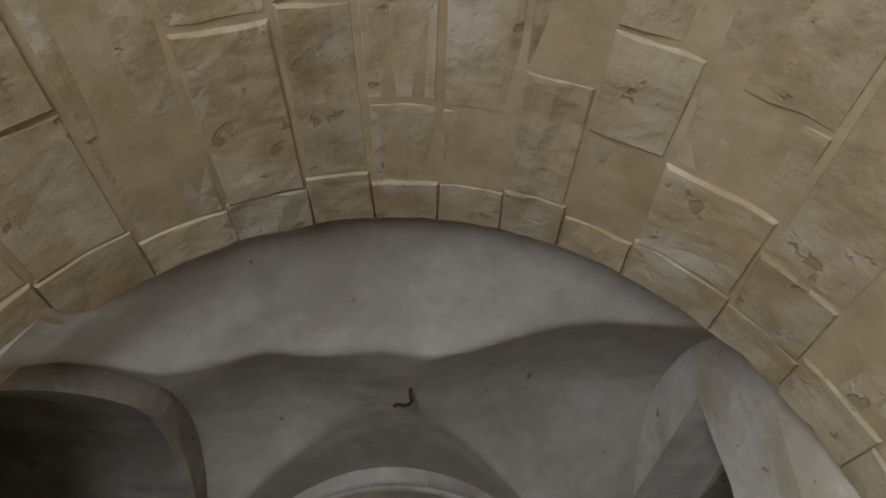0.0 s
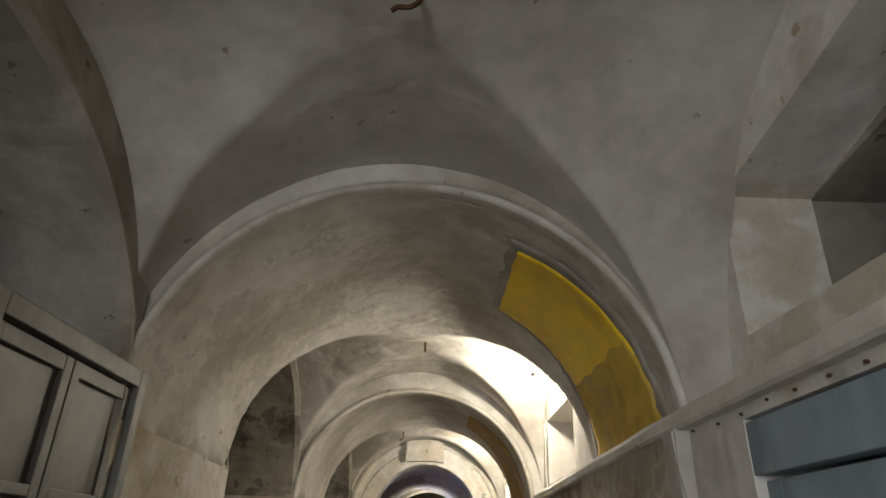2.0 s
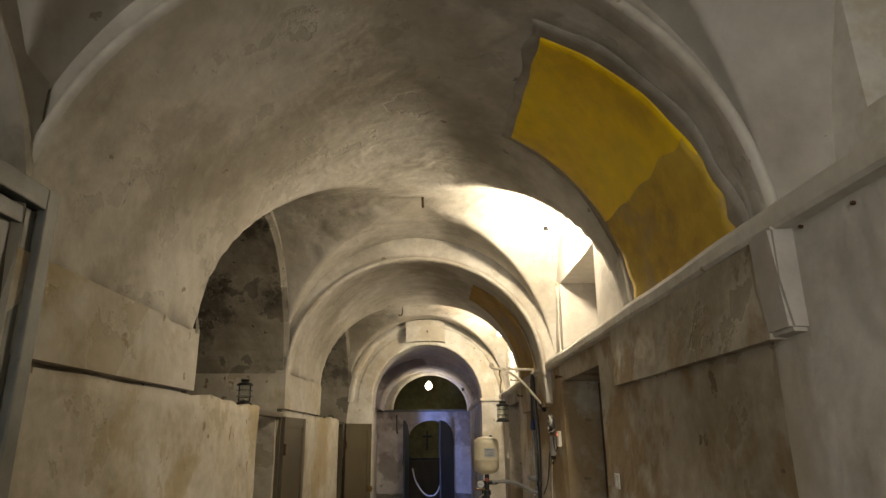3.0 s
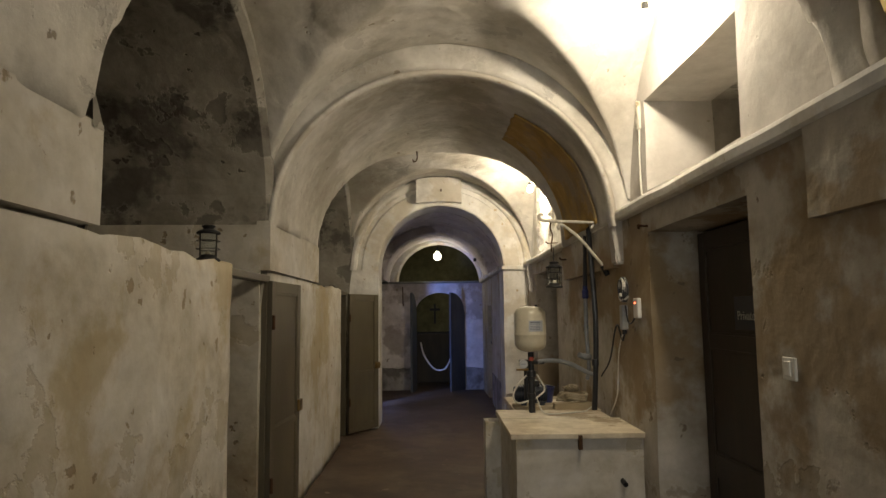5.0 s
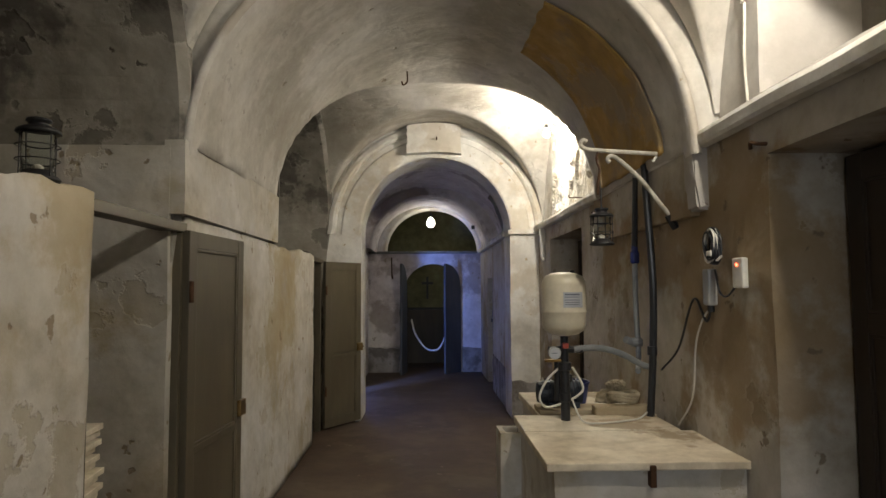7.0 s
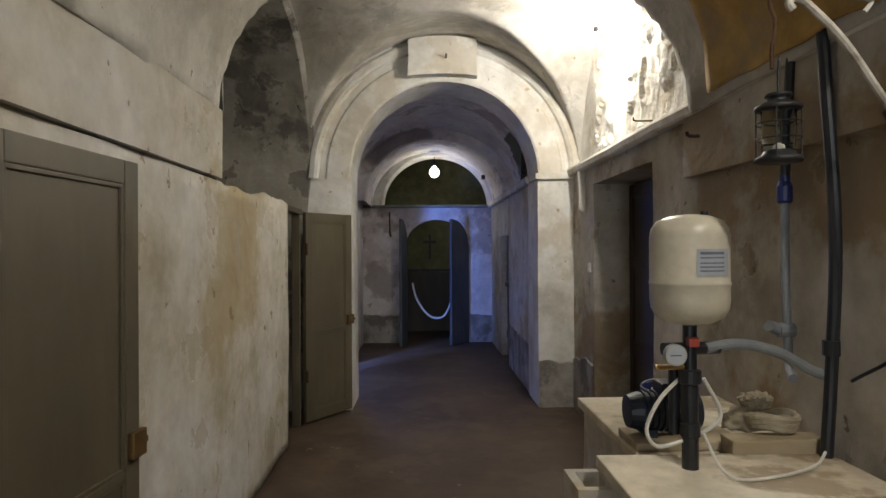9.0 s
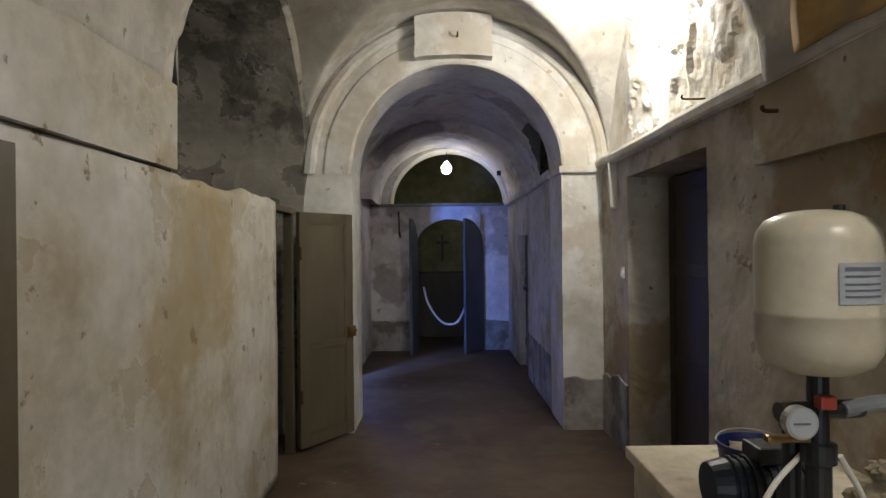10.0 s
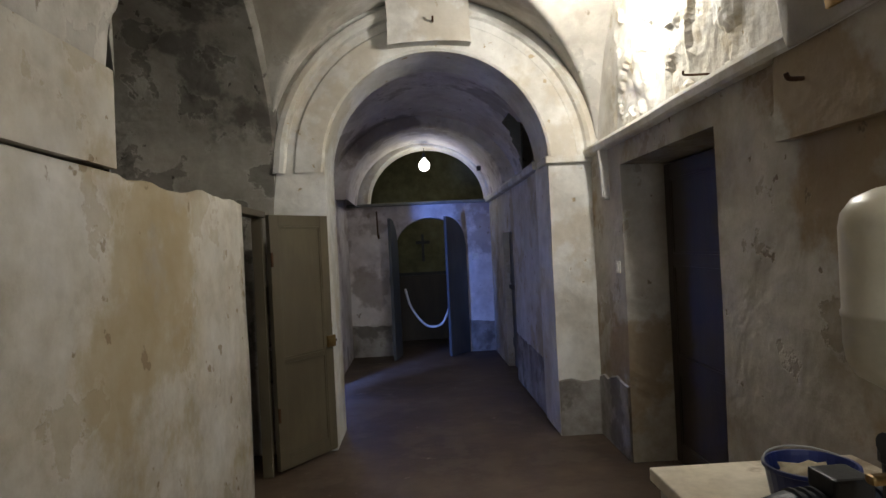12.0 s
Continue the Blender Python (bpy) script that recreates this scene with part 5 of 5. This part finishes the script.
part("lead", tube(curve_points([(-0.02, 0.02, -0.05), (-0.03, 0.09, -0.10), (-0.03, 0.16, -0.08), (-0.03, 0.20, 0.02)], 5), 0.005, 8), DARKPVC, sock)


def switch(m, label):
    s = empty("light_switch", m)
    part("plate", boxes((-0.012, 0, -0.043, 0.043, -0.043, 0.043), bevel=0.005), PLASTIC, s)
    part("rocker", boxes((-0.019, -0.010, -0.018, 0.018, -0.028, 0.028), bevel=0.003), PLASTIC, s)
    return tagged(s, label, "switch", "light switches")


switch(pose(1.248, 6.37, 1.35), "white square light switch on the stained wall")
switch(pose(1.248, 12.36, 1.35), "white square light switch beside the doorway")
switch(pose(0.69, END + 0.002, 1.40, 0, 0, 90), "white square light switch on the end wall")

# iron bits


def spike(name, m, pts, r, label):
    ob = part(name, tube(pts, r, 7), RUST)
    ob.matrix_world = m
    return tagged(ob, label, "hook", "iron hooks")


spike("ceiling_hook", pose(0.09, 3.32, 3.715), curve_points([(0.0, 0, 0.05), (0.0, 0, -0.03), (0.01, 0.0, -0.07), (-0.03, 0.02, -0.085), (-0.075, 0.03, -0.075), (-0.10, 0.035, -0.09)], 5), 0.011, "bent rusty iron hook hanging from the vault")
spike("ceiling_hook", pose(0.07, 7.25, 3.62), [(0, 0, 0.02), (0.0, 0.0, -0.10), (0.004, 0, -0.21)], 0.010, "straight rusty iron bar hanging from the vault")
spike("ceiling_hook", pose(0.03, 4.52, 3.56), curve_points([(0.0, 0, 0.03), (-0.01, 0, -0.03), (0.01, 0.0, -0.06), (0.03, 0, -0.03)], 5), 0.006, "small rusty iron eye in the arch crown")
spike("ceiling_hook", pose(0.06, 8.52, 3.37), curve_points([(0.0, 0, 0.03), (-0.01, 0, -0.03), (0.01, 0.0, -0.06), (0.03, 0, -0.03)], 5), 0.006, "small rusty iron eye in the arch crown")
spike("ceiling_hook", pose(-0.24, 10.05, 3.10), curve_points([(0.0, 0, 0.05), (0.0, 0, -0.03), (-0.03, 0.0, -0.055), (-0.04, 0, -0.03)], 5), 0.006, "bent rusty iron bar under the arch")
spike("wall_hook", pose(0.03, 12.80, 3.29), curve_points([(0.0, 0.02, 0), (0, -0.05, 0.0), (0.0, -0.065, 0.02)], 5), 0.008, "small iron pin in the keystone")
spike("wall_hook", pose(1.205, 10.10, 2.08), curve_points([(0.02, 0, 0), (-0.05, 0, 0.0), (-0.065, 0.0, 0.02)], 5), 0.009, "iron pin in the projecting block")
spike("wall_hook", pose(1.24, 7.88, 2.10), curve_points([(0.02, 0, 0), (-0.03, 0.0, 0.0), (-0.04, 0.03, 0.01), (-0.03, 0.05, -0.01)], 5), 0.008, "rusty iron hook above the doorway")
spike("wall_hook", pose(1.205, 11.0, 2.34), curve_points([(0.10, 0, 0), (-0.02, 0, 0.0), (-0.03, 0.0, 0.02)], 5), 0.006, "small iron pin above the cornice")
nail_rnd = random.Random(8)
for k in range(10):
    y = 2.45 + 0.19 * k + nail_rnd.uniform(-0.05, 0.05)
    nb = tube([(0.02, 0, 0), (-0.008, 0, 0), (-0.012, 0, 0)], [0.003, 0.006, 0.004], 8)
    ob = part("iron_nail", nb, RUST)
    ob.matrix_world = pose(RIGHT + 0.035 * (4.3 - y), y, 2.185 + nail_rnd.uniform(-0.012, 0.008))
    tagged(ob, "rusty iron nail head in the pale plaster", "nail", "iron nails")
jb = tagged(part("junction_box", boxes((0.74, 0.80, 16.9, 16.98, 2.62, 2.69), bevel=0.008), BLACK), "small black junction box under the arch", "box")
key = tagged(empty("hanging_iron", pose(-0.73, END - 0.005, 1.98)), "old iron latch hanging on the end wall", "latch")
part("pin", tube([(0, 0.02, 0.13), (0, -0.03, 0.13)], 0.014, 8), RUST, key)
part("bar", tube([(0, -0.025, 0.14), (0.005, -0.025, -0.18)], 0.012, 8), RUST, key)
part("tail", tube([(0.005, -0.025, -0.18), (0.02, -0.025, -0.26)], 0.016, 8), RUST, key)

# things inside the cells


def slat_stack(name, m, count, label):
    s = empty(name, m)
    r = random.Random(2)
    for k in range(count):
        z = k * 0.030
        part("board", boxes((-0.22 + r.uniform(-0.02, 0.02), 0.18 + r.uniform(-0.02, 0.02), -0.14 + r.uniform(-0.015, 0.015), 0.14 + r.uniform(-0.015, 0.015), z, z + 0.023), bevel=0.003), SLAB, s)
    return tagged(s, label, "stack")


slat_stack("board_stack", pose(-1.62, 7.96, 0.0, 0, 0, 6), 33, "tall stack of pale tiles standing in the cell")
rack = tagged(empty("slatted_rack", pose(-1.42, 12.10, 0, 0, 0, 0)), "dark slatted rack with a white edge leaning in the cell", "rack")
for y in (-0.10, 0.13):
    part("upright", boxes((-0.02, 0.01, y - 0.012, y + 0.012, 0, 0.80 if y < 0 else 0.74), bevel=0.003), WIREWHITE, rack)
for k in range(15):
    part("slat", boxes((-0.015, 0.006, -0.09, 0.12, 0.05 + 0.046 * k, 0.075 + 0.046 * k), bevel=0.002), BLACK, rack)
part("cap", uneven(boxes((-0.05, 0.04, -0.13, 0.03, 0.80, 0.90), bevel=0.02), 0.012, 14.0), RAG, rack)

cond = tagged(empty("wall_cable", pose(1.305, 8.10, 2.32)), "old cable plastered up the lunette wall", "cable")
part("flex", tube(curve_points([(-0.008, 0, 0), (-0.012, 0.01, 0.20), (-0.008, 0.0, 0.45), (-0.012, -0.01, 0.62)], 5), 0.007, 7), WIREWHITE, cond)
part("putty", uneven(boxes((-0.02, 0.01, -0.02, 0.03, 0.46, 0.66), bevel=0.008), 0.02, 18.0), WALL, cond)

# ---- cement dado with a ragged upper edge ----


def dado(name, pts, height, seed):
    """A thin coat of cement along a wall foot: (x, y) corners in plan, the coat facing the corridor."""
    bm = bmesh.new()
    for (xa, ya), (xb, yb) in zip(pts, pts[1:]):
        d = Vector((xb - xa, yb - ya, 0))
        n = max(2, round(d.length / 0.05))
        side = Vector((d.y, -d.x, 0)).normalized() * 0.008
        rings = []
        for k in range(n + 1):
            p = Vector((xa, ya, 0)) + d * (k / n)
            z = height + 0.06 * noise.noise(Vector((p.x * 2 + seed, p.y * 2, 0))) + 0.03 * noise.noise(Vector((p.x * 9, p.y * 9 + seed, 0)))
            rings.append([bm.verts.new(q) for q in (p + side * 0.2, p - side, p - side + Vector((0, 0, z - 0.01)), p + side * 0.4 + Vector((0, 0, z)))])
        for a, b in zip(rings, rings[1:]):
            for i in range(3):
                bm.faces.new((a[i], a[i + 1], b[i + 1], b[i]))
    return structure(part(name, bm, DADO), "ragged grey cement dado along the wall foot", "dado")


dado("dado_right", [(RIGHT - 0.006, 12.26), (RIGHT - 0.006, 12.94)], 0.50, 1)
dado("dado_jamb", [(RIGHT, 12.942), (AC + AR + 0.002, 12.942)], 0.44, 2)
dado("dado_passage", [(PR - 0.004, 13.5), (PR - 0.004, 15.12)], 0.52, 3)
dado("dado_end_right", [(PR, END - 0.003), (END_C + 0.53, END - 0.003)], 0.44, 4)
dado("dado_end_left", [(END_C - 0.53, END - 0.003), (PL, END - 0.003)], 0.46, 5)
